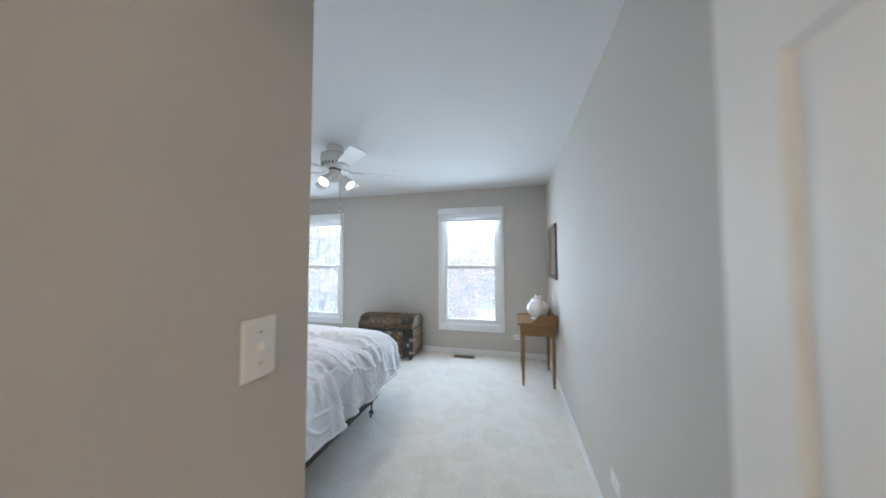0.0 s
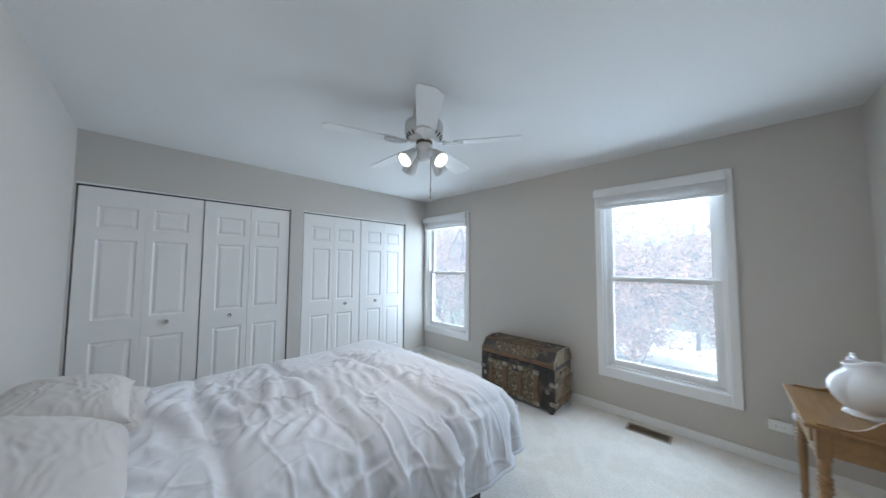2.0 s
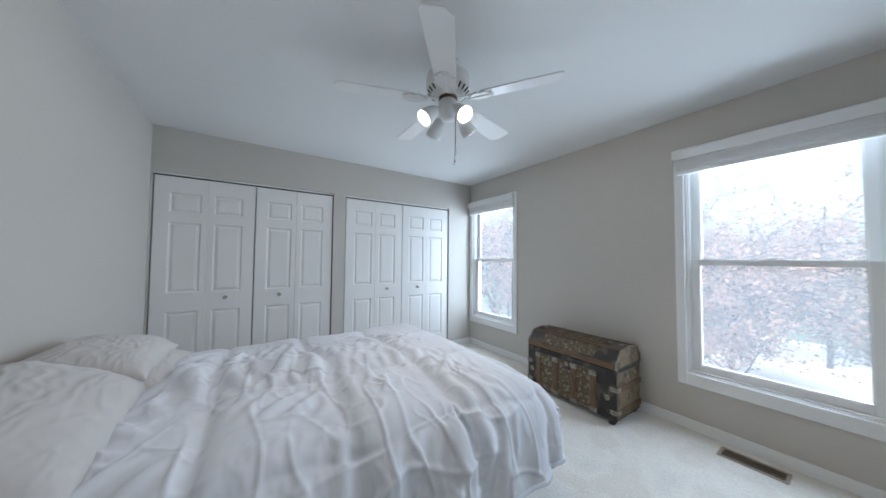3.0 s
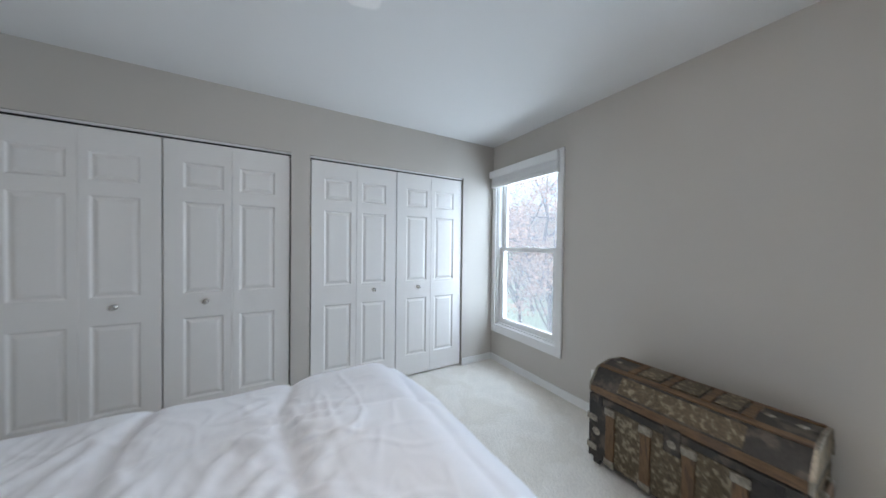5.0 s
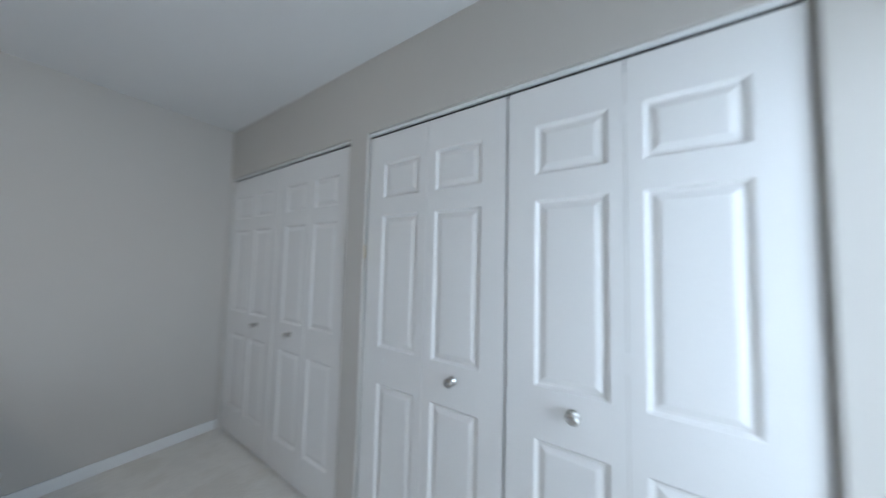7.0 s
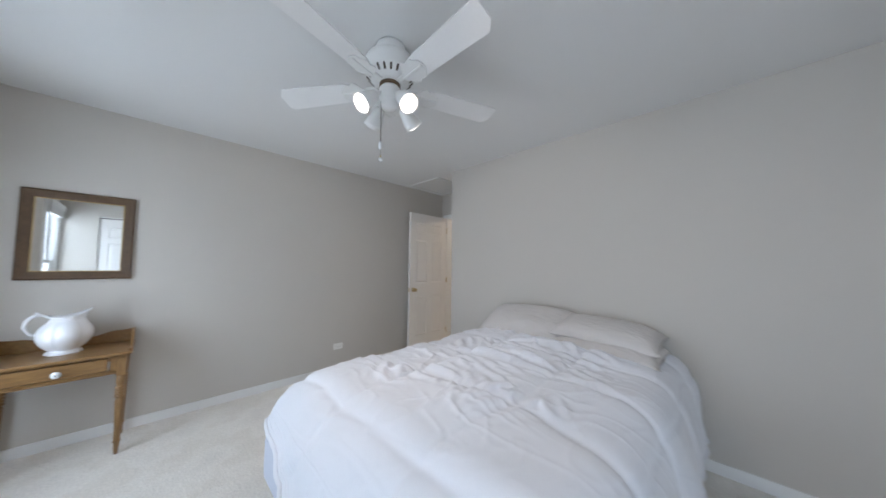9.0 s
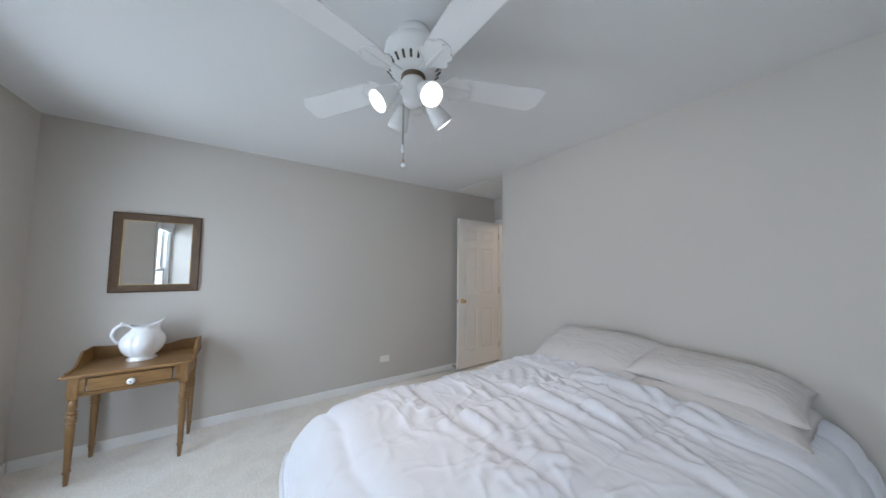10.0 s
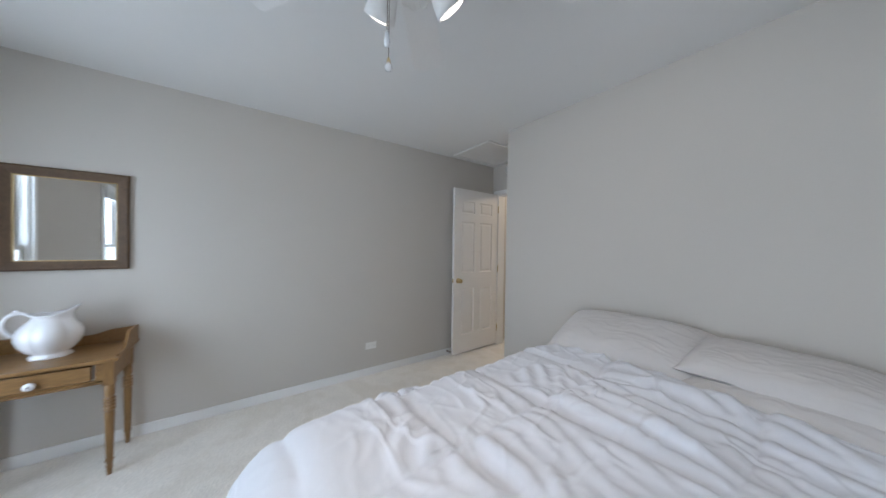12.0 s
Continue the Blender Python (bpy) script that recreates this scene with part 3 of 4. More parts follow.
def finer(A):
    """Twice as many points each way, along smooth curves."""
    for ax in (0, 1):
        A = np.moveaxis(A, ax, 0)
        pad = np.concatenate([2 * A[:1] - A[1:2], A, 2 * A[-1:] - A[-2:-1]])
        mid = (-pad[:-3] + 9 * pad[1:-2] + 9 * pad[2:-1] - pad[3:]) / 16
        out = np.empty((2 * len(A) - 1, *A.shape[1:]))
        out[::2], out[1::2] = A, mid
        A = np.moveaxis(out, 0, ax)
    return A


def normals(P, rounds):
    """Smoothed normals of a grid of points."""
    N = np.cross(np.gradient(P, axis=0), np.gradient(P, axis=1))
    N /= np.linalg.norm(N, axis=-1, keepdims=True) + 1e-9
    for _ in range(rounds):
        N[1:-1, 1:-1] = (N[1:-1, 1:-1] + N[2:, 1:-1] + N[:-2, 1:-1] + N[1:-1, 2:] + N[1:-1, :-2]) / 5
    return N / (np.linalg.norm(N, axis=-1, keepdims=True) + 1e-9)


def comforter():
    """A puffy white quilt over the bed: laid flat, folded over three edges, stitched, then left to buckle where cloth is gathered."""
    nu, nv = 200, 200
    hw, top = (BX1 - BX0) / 2 + 0.015, 0.672
    cx = (BX0 + BX1) / 2
    side, r = 0.345, 0.16
    u = np.linspace(-hw - side, hw + side - 0.085, nu)
    y_head, y_foot = BY0 + 0.03, BY1 - 0.005
    v = np.linspace(0, y_foot - y_head + 0.52, nv)
    U, V = np.meshgrid(u, v, indexing="ij")
    step = (u[1] - u[0], v[1] - v[0])
    # the foot end hangs shorter towards the passage side
    flen = y_foot - y_head
    hang = 0.50 - 0.42 * smooth(-0.65, 0.5, U)
    V = np.where(V > flen, flen + (V - flen) / 0.52 * hang, V)

    def fold(d, lim, r=r):
        """Out and down along a sheet that bends over an edge at lim with radius r."""
        s = d - (lim - r)
        ang = np.clip(s / r, 0, math.pi / 2)
        out = np.where(s < 0, d, lim - r + r * np.sin(ang))
        down = np.where(s < 0, 0, r * (1 - np.cos(ang))) + np.maximum(0, s - r * math.pi / 2)
        return out, down
    au, du = fold(np.abs(U), hw)
    av, dv = fold(V, flen, 0.24)
    X, Y = cx + np.sign(U) * au, y_head + av
    down = (du ** 4 + dv ** 4) ** 0.25
    Z = top - down
    # slack: the hanging cloth stands off, and the corner gathers into folds
    both = np.minimum(du, dv)
    X += np.sign(U) * (0.05 * smooth(0.05, 0.4, du) - 0.32 * both)
    Y += 0.05 * smooth(0.05, 0.4, dv) - 0.30 * both * (0.3 + 0.7 * smooth(-0.2, 0.3, U))
    P = np.stack([X, Y, Z], -1)
    # loft: fuller in the middle, and swelling between stitched lines that wander a little
    wav = 0.018 * field(U.shape, step, 0.35, 0.35, 41)
    seam_v = np.abs(((V + wav - 0.16) / 0.43 + 0.5) % 1 - 0.5) * 0.43
    seam_u = np.abs(((U + wav - 0.22) / 0.50 + 0.5) % 1 - 0.5) * 0.50
    seam = np.minimum(seam_v, seam_u + 0.006)
    loft = 0.024 * (1 - np.exp(-seam_v / 0.030)) + 0.014 * (1 - np.exp(-seam_u / 0.03))
    loft += 0.026 * smooth(hw, 0.1, np.abs(U)) * smooth(0.0, 0.5, V)
    broad = 0.007 * field(U.shape, step, 0.30, 0.26, 11)
    # pleats where the cloth hangs at the side and the foot
    run = np.where(du > dv, V, U)
    pl = np.array([noise.noise(Vector((a * 6.5, b * 0.8, 2.0))) for a, b in zip(run.ravel(), down.ravel())]).reshape(U.shape)
    pleat = (0.042 + 0.016 * smooth(0.0, 0.6, U)) * pl * smooth(0.08, 0.36, down)
    P = P + normals(P, 6) * (loft + broad + pleat)[..., None]
    # cloth to spare: much in the middle towards the passage, little at the foot and beside the closets
    gather = smooth(-0.75, 0.1, U) * smooth(flen - 0.22, flen - 0.62, V) * (0.45 + 0.55 * smooth(0.15, 0.55, V))
    busy = gather * np.clip(0.62 + 0.5 * field(U.shape, step, 0.22, 0.18, 3), 0.0, 1.5)
    slack_v = -0.006 + 0.17 * busy * np.clip(0.75 + 0.5 * field(U.shape, step, 0.2, 0.2, 22), 0, 1.6) + 0.035 * np.exp(-seam_u / 0.05)
    slack_u = -0.006 + 0.13 * busy * np.clip(0.35 + 0.6 * field(U.shape, step, 0.22, 0.22, 8), 0, 1.6) + 0.035 * np.exp(-seam_v / 0.05)
    skew = 0.05 * busy * np.clip(0.35 + 0.9 * field(U.shape, step, 0.28, 0.28, 15), -1.2, 1.6)
    press = 0.0018 * np.exp(0.4 * field(U.shape, step, 0.2, 0.2, 29)) + 0.05 * np.exp(-(seam / 0.012) ** 2) + 0.004 * smooth(0.05, 0.3, down)
    P = rumple(P, normals(P, 10), slack_u, slack_v, skew, press, 0.01, 5, 300)
    for _ in range(2):
        P[1:-1, 1:-1] = 0.5 * P[1:-1, 1:-1] + 0.125 * (P[2:, 1:-1] + P[:-2, 1:-1] + P[1:-1, 2:] + P[1:-1, :-2])
    P = finer(P)
    nu, nv = P.shape[:2]
    # thin sharp creases in the gathered cloth
    amount = finer(0.22 + np.clip(busy, 0, 1.2) + 0.3 * smooth(0.1, 0.3, down) * smooth(0.0, 0.5, U))
    half = (step[0] / 2, step[1] / 2)
    thin = 0.009 * np.exp(-(field((nu, nv), half, 0.30, 0.10, 51) / 0.22) ** 2) + 0.007 * np.exp(-(field((nu, nv), half, 0.11, 0.24, 57) / 0.22) ** 2)
    thin += 0.003 * np.exp(-(field((nu, nv), half, 0.09, 0.07, 63) / 0.25) ** 2)
    P = P + normals(P, 3) * (thin * amount)[..., None]
    idx = np.arange(nu * nv).reshape(nu, nv)
    faces = np.stack([idx[:-1, :-1], idx[1:, :-1], idx[1:, 1:], idx[:-1, 1:]], -1).reshape(-1, 4)
    me = bpy.data.meshes.new("comforter")
    me.from_pydata(P.reshape(-1, 3).tolist(), [], faces.tolist())
    me.materials.append(M["linen"])
    for p in me.polygons:
        p.use_smooth = True
    quilt = thing("comforter", "puffy white quilted comforter, rumpled, draped over bed", "comforter", at=pose(0, 0, 0))
    ob = new("cover", me)
    ob.parent = quilt
    so = ob.modifiers.new("thickness", "SOLIDIFY")
    so.thickness, so.offset = 0.016, -1
    # rolled edge along the two sides and the foot
    rim = np.concatenate([P[0, ::3], P[::3, -1], P[-1, ::-3]])
    bm = bmesh.new()
    prev = None
    for k in range(len(rim)):
        p = Vector(rim[k])
        d = Vector(rim[min(k + 1, len(rim) - 1)] - rim[max(k - 1, 0)])
        d = d.normalized() if d.length > 1e-6 else Vector((0, 1, 0))
        q = d.orthogonal().normalized()
        c = d.cross(q)
        ring = [bm.verts.new(p + (q * math.cos(6.2832 * i / 6) + c * math.sin(6.2832 * i / 6)) * 0.010) for i in range(6)]
        if prev:
            for i in range(6):
                bm.faces.new((prev[i], prev[(i + 1) % 6], ring[(i + 1) % 6], ring[i]))
        prev = ring
    part("piping", bm, "linen", quilt, smooth=True)
    return quilt


comforter()


def pillow(m, w, dp, th, seed, label):
    """A soft pillow in a case whose open end hangs past the filling. Local x along its length."""
    nu, nv = 110, 72
    verts, faces = [], []
    for sgn in (1, -1):
        base = len(verts)
        for i in range(nu):
            for j in range(nv):
                a, b = 2 * i / (nu - 1) - 1, 2 * j / (nv - 1) - 1
                # the filling stops short of the open end, where the hem hangs slack
                c = (a - 0.015) / 0.985
                hem = max(0.0, (-a - 0.93) / 0.07)
                body = max(0.0, 1 - abs(c) ** 3.6) ** 0.55 * max(0.0, 1 - abs(b) ** 3.0) ** 0.5
                x = a * w / 2 * (1 - 0.05 * (1 - abs(b) ** 6))
                y = b * dp / 2 * (1 - 0.07 * (1 - abs(a) ** 6))
                n1 = noise.fractal(Vector((a * 1.6, b * 1.4, seed)), 0.7, 2.0, 3)
                cr = math.exp(-(noise.noise(Vector((a * 2.2 + 0.6 * b, b * 6.5 + 1.2 * n1, seed + 4))) / 0.16) ** 2)
                cr += 0.8 * math.exp(-(noise.noise(Vector((a * 8.0, b * 2.4, seed + 9))) / 0.15) ** 2) * abs(a) ** 2
                z = (1.6 if sgn > 0 else -0.4) * (th / 2 * body * (1 + 0.045 * n1)) + (0.0028 * cr * (0.3 + body) if sgn > 0 else 0) + sgn * 0.008 * hem * (1 - b * b) + 0.012 * hem * b + 0.012 * noise.noise(Vector((a * 3, b * 3, seed))) * (1 - body)
                verts.append((x, y, z + 0.0015 * sgn))
        for i in range(nu - 1):
            for j in range(nv - 1):
                q = (base + i * nv + j, base + (i + 1) * nv + j, base + (i + 1) * nv + j + 1, base + i * nv + j + 1)
                faces.append(q if sgn > 0 else q[::-1])
    me = bpy.data.meshes.new("pillow")
    me.from_pydata(verts, [], faces)
    me.materials.append(M["pillowcase"])
    for p in me.polygons:
        p.use_smooth = True
    ob = new("pillow", me)
    ob.matrix_basis = m
    return tagged(ob, label, "pillow", group="bed pillows")


pillow(pose(-2.075, -3.365, 0.775, -22, 1, 2), 0.80, 0.47, 0.160, 1.0, "soft pale grey pillow leaning on the wall")
pillow(pose(-2.70, -3.325, 0.705, -3, -1, -1), 0.69, 0.45, 0.115, 5.0, "pale grey pillow lying flat under another pillow")
pillow(pose(-2.69, -3.370, 0.795, -8, -3, 1), 0.68, 0.42, 0.120, 8.0, "pale grey pillow stacked on top of another")

# ---- trunk ----


def prism(profile, x0, x1):
    """A solid with a (y, z) outline drawn out along x."""
    bm = bmesh.new()
    a = [bm.verts.new((x0, y, z)) for y, z in profile]
    b = [bm.verts.new((x1, y, z)) for y, z in profile]
    n = len(profile)
    for k in range(n):
        j = (k + 1) % n
        bm.faces.new((a[k], a[j], b[j], b[k]))
    bm.faces.new(a[::-1])
    bm.faces.new(b)
    bmesh.ops.recalc_face_normals(bm, faces=bm.faces)
    return bm


def strip(bm, p, q, nrm, wdt, thk, lift=0.0, bev=0.002):
    """A batten from p to q lying on a face with normal nrm."""
    p, q, nrm = Vector(p), Vector(q), Vector(nrm).normalized()
    d = (q - p)
    ln = d.length
    d.normalize()
    s = nrm.cross(d)
    m = Matrix((d, s, nrm)).transposed().to_4x4()
    m.translation = (p + q) / 2 + nrm * (thk / 2 + lift)
    t = bmesh.new()
    box(t, -ln / 2, -wdt / 2, -thk / 2, ln / 2, wdt / 2, thk / 2, bevel=bev)
    t.transform(m)
    me = bpy.data.meshes.new("strip")
    t.to_mesh(me)
    t.free()
    bm.from_mesh(me)
    bpy.data.meshes.remove(me)
    return bm


def trunk():
    x0, x1, y0, y1 = -2.655, -1.825, -0.465, -0.055
    d = thing("steamer_trunk", "antique steamer trunk with wooden slats and worn tin", "trunk", at=pose(0, 0, 0))
    seam, top = 0.428, 0.582
    F, Bk, R = (0, -1, 0), (0, 1, 0), (1, 0, 0)
    part("body", boxes((x0, y0, 0.035, x1, y1, seam - 0.004), bevel=0.004), "trunk_black", d)
    lid_prof = [(y0, seam), (y0, seam + 0.045), (y0 + 0.075, top - 0.02), (y0 + 0.12, top - 0.012), ((y0 + y1) / 2, top), (y1 - 0.10, top - 0.012), (y1 - 0.06, top - 0.02), (y1, seam + 0.05), (y1, seam)]
    lid = part("lid", prism(lid_prof, x0, x1), "trunk_black", d, "black lid with canted edges")
    # tin sheets on the front, between the dark corners
    part("tin_panel", boxes((x0 + 0.10, y0 - 0.003, 0.05, x1 - 0.155, y0 + 0.001, seam - 0.05)), "trunk_tin", d, "embossed worn tin sheet")
    for k, u in enumerate((0.125, 0.305, 0.485, 0.655)):
        b = strip(bmesh.new(), (x0 + u, y0 - 0.003, 0.045), (x0 + u, y0 - 0.003, seam - 0.052), F, 0.048, 0.012)
        part("slat", b, "trunk_slat_upright", d, "brown wooden slat")
        for z in (0.062, seam - 0.07):
            part("slat_clamp", boxes((x0 + u - 0.03, y0 - 0.019, z - 0.02, x0 + u + 0.03, y0 - 0.003, z + 0.02), bevel=0.004), "trunk_metal", d, "tarnished metal slat end")
    part("front_band", boxes((x0 + 0.002, y0 - 0.006, seam - 0.045, x1 - 0.002, y0 + 0.001, seam - 0.008), bevel=0.002), "trunk_black", d)
    # lid front: lower slat, canted tin, ridge slat
    nf = Vector((0, -(top - 0.02 - seam - 0.045), 0.075)).normalized()
    part("slat", strip(bmesh.new(), (x0 + 0.004, y0, seam + 0.024), (x1 - 0.004, y0, seam + 0.024), F, 0.042, 0.010), "trunk_slat", lid)
    pm = Vector((0, y0 + 0.0375, (seam + 0.045 + top - 0.02) / 2))
    part("tin_panel", strip(bmesh.new(), (x0 + 0.15, pm.y, pm.z), (x1 - 0.175, pm.y, pm.z), nf, 0.098, 0.004), "trunk_tin", lid, "embossed worn tin sheet")
    part("slat", strip(bmesh.new(), (x0 + 0.004, y0 + 0.098, top - 0.017), (x1 - 0.004, y0 + 0.098, top - 0.017), (0, -0.17, 1), 0.036, 0.010), "trunk_slat", lid)
    part("slat", strip(bmesh.new(), (x0 + 0.004, y1 - 0.085, top - 0.016), (x1 - 0.004, y1 - 0.085, top - 0.016), (0, 0.2, 1), 0.034, 0.010), "trunk_slat", lid)
    for u in (0.17, 0.335, 0.50, 0.64):
        part("cross_slat", strip(bmesh.new(), (x0 + u, y0 + 0.118, top - 0.011), (x0 + u, y1 - 0.103, top - 0.009), (0, 0, 1), 0.036, 0.010), "trunk_slat", lid)
    for a, b in ((0.20, 0.305), (0.365, 0.47), (0.53, 0.61)):
        part("tin_panel", boxes((x0 + a, y0 + 0.125, top - 0.004, x0 + b, y1 - 0.108, top + 0.0015)), "trunk_tin", lid)
    # right end: slats, handle, edge binding
    for z in (0.10, 0.275):
        part("slat", strip(bmesh.new(), (x1, y0 + 0.005, z), (x1, y1 - 0.005, z), R, 0.045, 0.012), "trunk_slat", d)
        part("slat", strip(bmesh.new(), (x0, y0 + 0.005, z), (x0, y1 - 0.005, z), (-1, 0, 0), 0.045, 0.012), "trunk_slat", d)
        for xx, sg in ((x1, 1), (x0, -1)):
            part("slat_clamp", boxes((xx - 0.045 if sg > 0 else xx - 0.016, y0 - 0.008, z - 0.018, xx + 0.016 if sg > 0 else xx + 0.045, y0 + 0.05, z + 0.018), bevel=0.004), "trunk_metal", d, "tarnished metal slat end")
    part("end_panel", boxes((x1, y0 + 0.015, 0.05, x1 + 0.003, y1 - 0.01, seam - 0.03)), "trunk_end", d, "scuffed brown end covering")
    part("end_panel", boxes((x0 - 0.003, y0 + 0.015, 0.05, x0, y1 - 0.01, seam - 0.03)), "trunk_end", d, "scuffed brown end covering")
    inner = [(y * 0.94 + (y0 + y1) / 2 * 0.06, seam + 0.008 + (z - seam) * 0.90) for y, z in lid_prof]
    part("lid_end", prism(inner, x1, x1 + 0.003), "trunk_end", lid)
    part("lid_end", prism(inner, x0 - 0.003, x0), "trunk_end", lid)
    for xx in (x1 + 0.002, x0 - 0.002):
        bm = bmesh.new()
        for (ya, za), (yb, zb) in zip(lid_prof, lid_prof[1:]):
            nrm = Vector((0, za - zb, yb - ya))
            strip(bm, (xx, ya, za), (xx, yb, zb), nrm, 0.014, 0.004, -0.001, 0.001)
        part("edge_binding", bm, "trunk_metal", lid, "tarnished metal edge binding")
    hd = part("end_handle", boxes((x1 + 0.012, -0.32, 0.355, x1 + 0.022, -0.20, 0.378), bevel=0.004, seg=2), "leather", d, "worn leather end handle")
    for y in (-0.335, -0.205):
        part("handle_cap", boxes((x1 + 0.002, y, 0.35, x1 + 0.024, y + 0.03, 0.384), bevel=0.005), "trunk_metal", hd)
    for xa in (x0 + 0.04, x1 - 0.07):
        part("corner_boss", lathe([(0, 0), (0.024, 0), (0.02, 0.004), (0.008, 0.007), (0, 0.007)], 8), "trunk_metal", d, "small tarnished boss", at=pose(xa, y0 - 0.0005, 0.20, 90, 0, 0))
    for u in (x0 + 0.06, x1 - 0.14, x1 - 0.05):
        part("corner_boss", lathe([(0, 0), (0.02, 0), (0.016, 0.003), (0, 0.005)], 4), "trunk_metal", lid, "small tarnished boss", at=pose(u, (y0 + y1) / 2, top + 0.0005, 0, 0, 20))
    part("lock_hasp", boxes((x0 + 0.385, y0 - 0.014, seam - 0.12, x0 + 0.455, y0 - 0.002, seam + 0.012), bevel=0.005), "trunk_black", d, "dark iron lock hasp")
    part("lock_plate", lathe([(0, 0), (0.02, 0), (0.018, 0.004), (0, 0.006)], 16), "trunk_metal", d, at=pose(x0 + 0.42, y0 - 0.0135, seam - 0.07, 90, 0, 0))
    part("latch", boxes((x0 + 0.055, y0 - 0.012, seam - 0.06, x0 + 0.08, y0 - 0.001, seam - 0.01), bevel=0.003), "iron", d)
    part("latch", boxes((x1 - 0.08, y0 - 0.012, seam - 0.06, x1 - 0.055, y0 - 0.001, seam - 0.01), bevel=0.003), "iron", d)
    for xx in (x0, x1):
        part("corner_binding", boxes((xx - 0.004, y0 - 0.004, 0.036, xx + 0.004, y0 + 0.004, seam - 0.006), bevel=0.001), "iron", d)
    for xx in (x0 + 0.02, x1 - 0.06):
        for y in (y0 + 0.005, y1 - 0.045):
            part("foot", boxes((xx, y, 0.0, xx + 0.04, y + 0.04, 0.036), bevel=0.004), "iron", d)
    return d


trunk()

# ---- side table, pitcher, mirror ----


def side_table():
    x0, x1, y0, y1, z = -0.432, -0.018, -0.962, -0.343, 0.680
    d = thing("side_table", "golden oak washstand table with one drawer", "table", at=pose(0, 0, 0))
    part("tabletop", boxes((x0, y0, z - 0.018, x1, y1, z), bevel=0.005, seg=2), "oak", d)
    ax0, ax1, ay0, ay1 = x0 + 0.035, x1 - 0.012, y0 + 0.024, y1 - 0.024
    zb = z - 0.135
    for it in ((ax0 + 0.012, ay0 + 0.006, zb, ax1 - 0.01, ay0 + 0.024, z - 0.0185), (ax0 + 0.012, ay1 - 0.024, zb, ax1 - 0.01, ay1 - 0.006, z - 0.0185), (ax1 - 0.022, ay0 + 0.02, zb, ax1 - 0.006, ay1 - 0.02, z - 0.0185)):
        part("apron", boxes(it), "oak", d)
    part("front_rail", boxes((ax0 + 0.004, ay0 + 0.04, zb, ax0 + 0.022, ay1 - 0.04, zb + 0.014), (ax0 + 0.004, ay0 + 0.04, z - 0.031, ax0 + 0.022, ay1 - 0.04, z - 0.0185), (ax0 + 0.004, ay0 + 0.04, zb, ax0 + 0.022, ay0 + 0.075, z - 0.0185), (ax0 + 0.004, ay1 - 0.075, zb, ax0 + 0.022, ay1 - 0.04, z - 0.0185), (ax0 - 0.004, ay0 + 0.04, zb - 0.008, ax0 + 0.02, ay1 - 0.04, zb), bevel=0.0015), "oak", d)
    dr = part("drawer", boxes((ax0 - 0.006, ay0 + 0.086, zb + 0.018, ax0 + 0.02, ay1 - 0.086, z - 0.035), bevel=0.007, seg=2), "oak", d, "oak drawer front with rounded edge")
    kb = part("knob", lathe([(0, 0), (0.009, 0), (0.009, 0.010), (0.020, 0.014), (0.021, 0.020), (0.015, 0.027), (0, 0.029)], 24), "ceramic", dr, "white porcelain knob", smooth=True, at=pose(ax0 - 0.006, (y0 + y1) / 2, z - 0.086, 0, -90, 0))
    part("knob_mark", boxes((-0.006, -0.0015, 0.0291, 0.006, 0.0015, 0.0297), (-0.0015, -0.006, 0.0291, 0.0015, 0.006, 0.0297)), "slot", kb)
    prof = [(0, 0), (0.010, 0), (0.0125, 0.03), (0.0145, 0.075), (0.019, 0.080), (0.019, 0.088), (0.0145, 0.093), (0.0155, 0.105), (0.0205, 0.33), (0.0205, 0.36), (0.0165, 0.366)]
    zz = 0.37
    for _ in range(4):
        prof += [(0.0165, zz), (0.0255, zz + 0.006), (0.0255, zz + 0.012), (0.0165, zz + 0.018)]
        zz += 0.0195
    prof += [(0.016, zz + 0.002), (0.021, zz + 0.012), (0.021, z - 0.15), (0, z - 0.15)]
    for x in (ax0 + 0.024, ax1 - 0.024):
        for y in (ay0 + 0.024, ay1 - 0.024):
            lg = part("leg", lathe(prof, 20), "oak_upright", d, "turned oak leg with ringed top", smooth=True, at=pose(x, y, 0))
            part("leg_block", boxes((-0.0235, -0.0235, z - 0.158, 0.0235, 0.0235, z - 0.0186), bevel=0.002), "oak_upright", lg)
    # gallery: scrolled boards at the back and the two ends
    zt = z - 0.0005

    def scroll(n, length, f):
        bm = bmesh.new()
        lo = [bm.verts.new((length * k / n, 0, 0)) for k in range(n + 1)]
        hi = [bm.verts.new((length * k / n, 0, f(k / n))) for k in range(n + 1)]
        for k in range(n):
            bm.faces.new((lo[k], lo[k + 1], hi[k + 1], hi[k]))
        r = bmesh.ops.extrude_face_region(bm, geom=list(bm.faces))
        bmesh.ops.translate(bm, verts=[e for e in r["geom"] if isinstance(e, bmesh.types.BMVert)], vec=(0, 0.013, 0))
        bmesh.ops.recalc_face_normals(bm, faces=bm.faces)
        return bm

    def sm(t):
        t = min(1, max(0, t))
        return t * t * (3 - 2 * t)
    back = lambda t: 0.098 - 0.045 * sm((0.12 - abs(t - 0.5) + 0.22) / 0.22) + 0.012 * math.cos((t - 0.5) * 9)
    part("gallery_back", scroll(40, y1 - y0 - 0.012, back), "oak", d, at=pose(x1 - 0.002, y0 + 0.006, zt, 0, 0, 90))
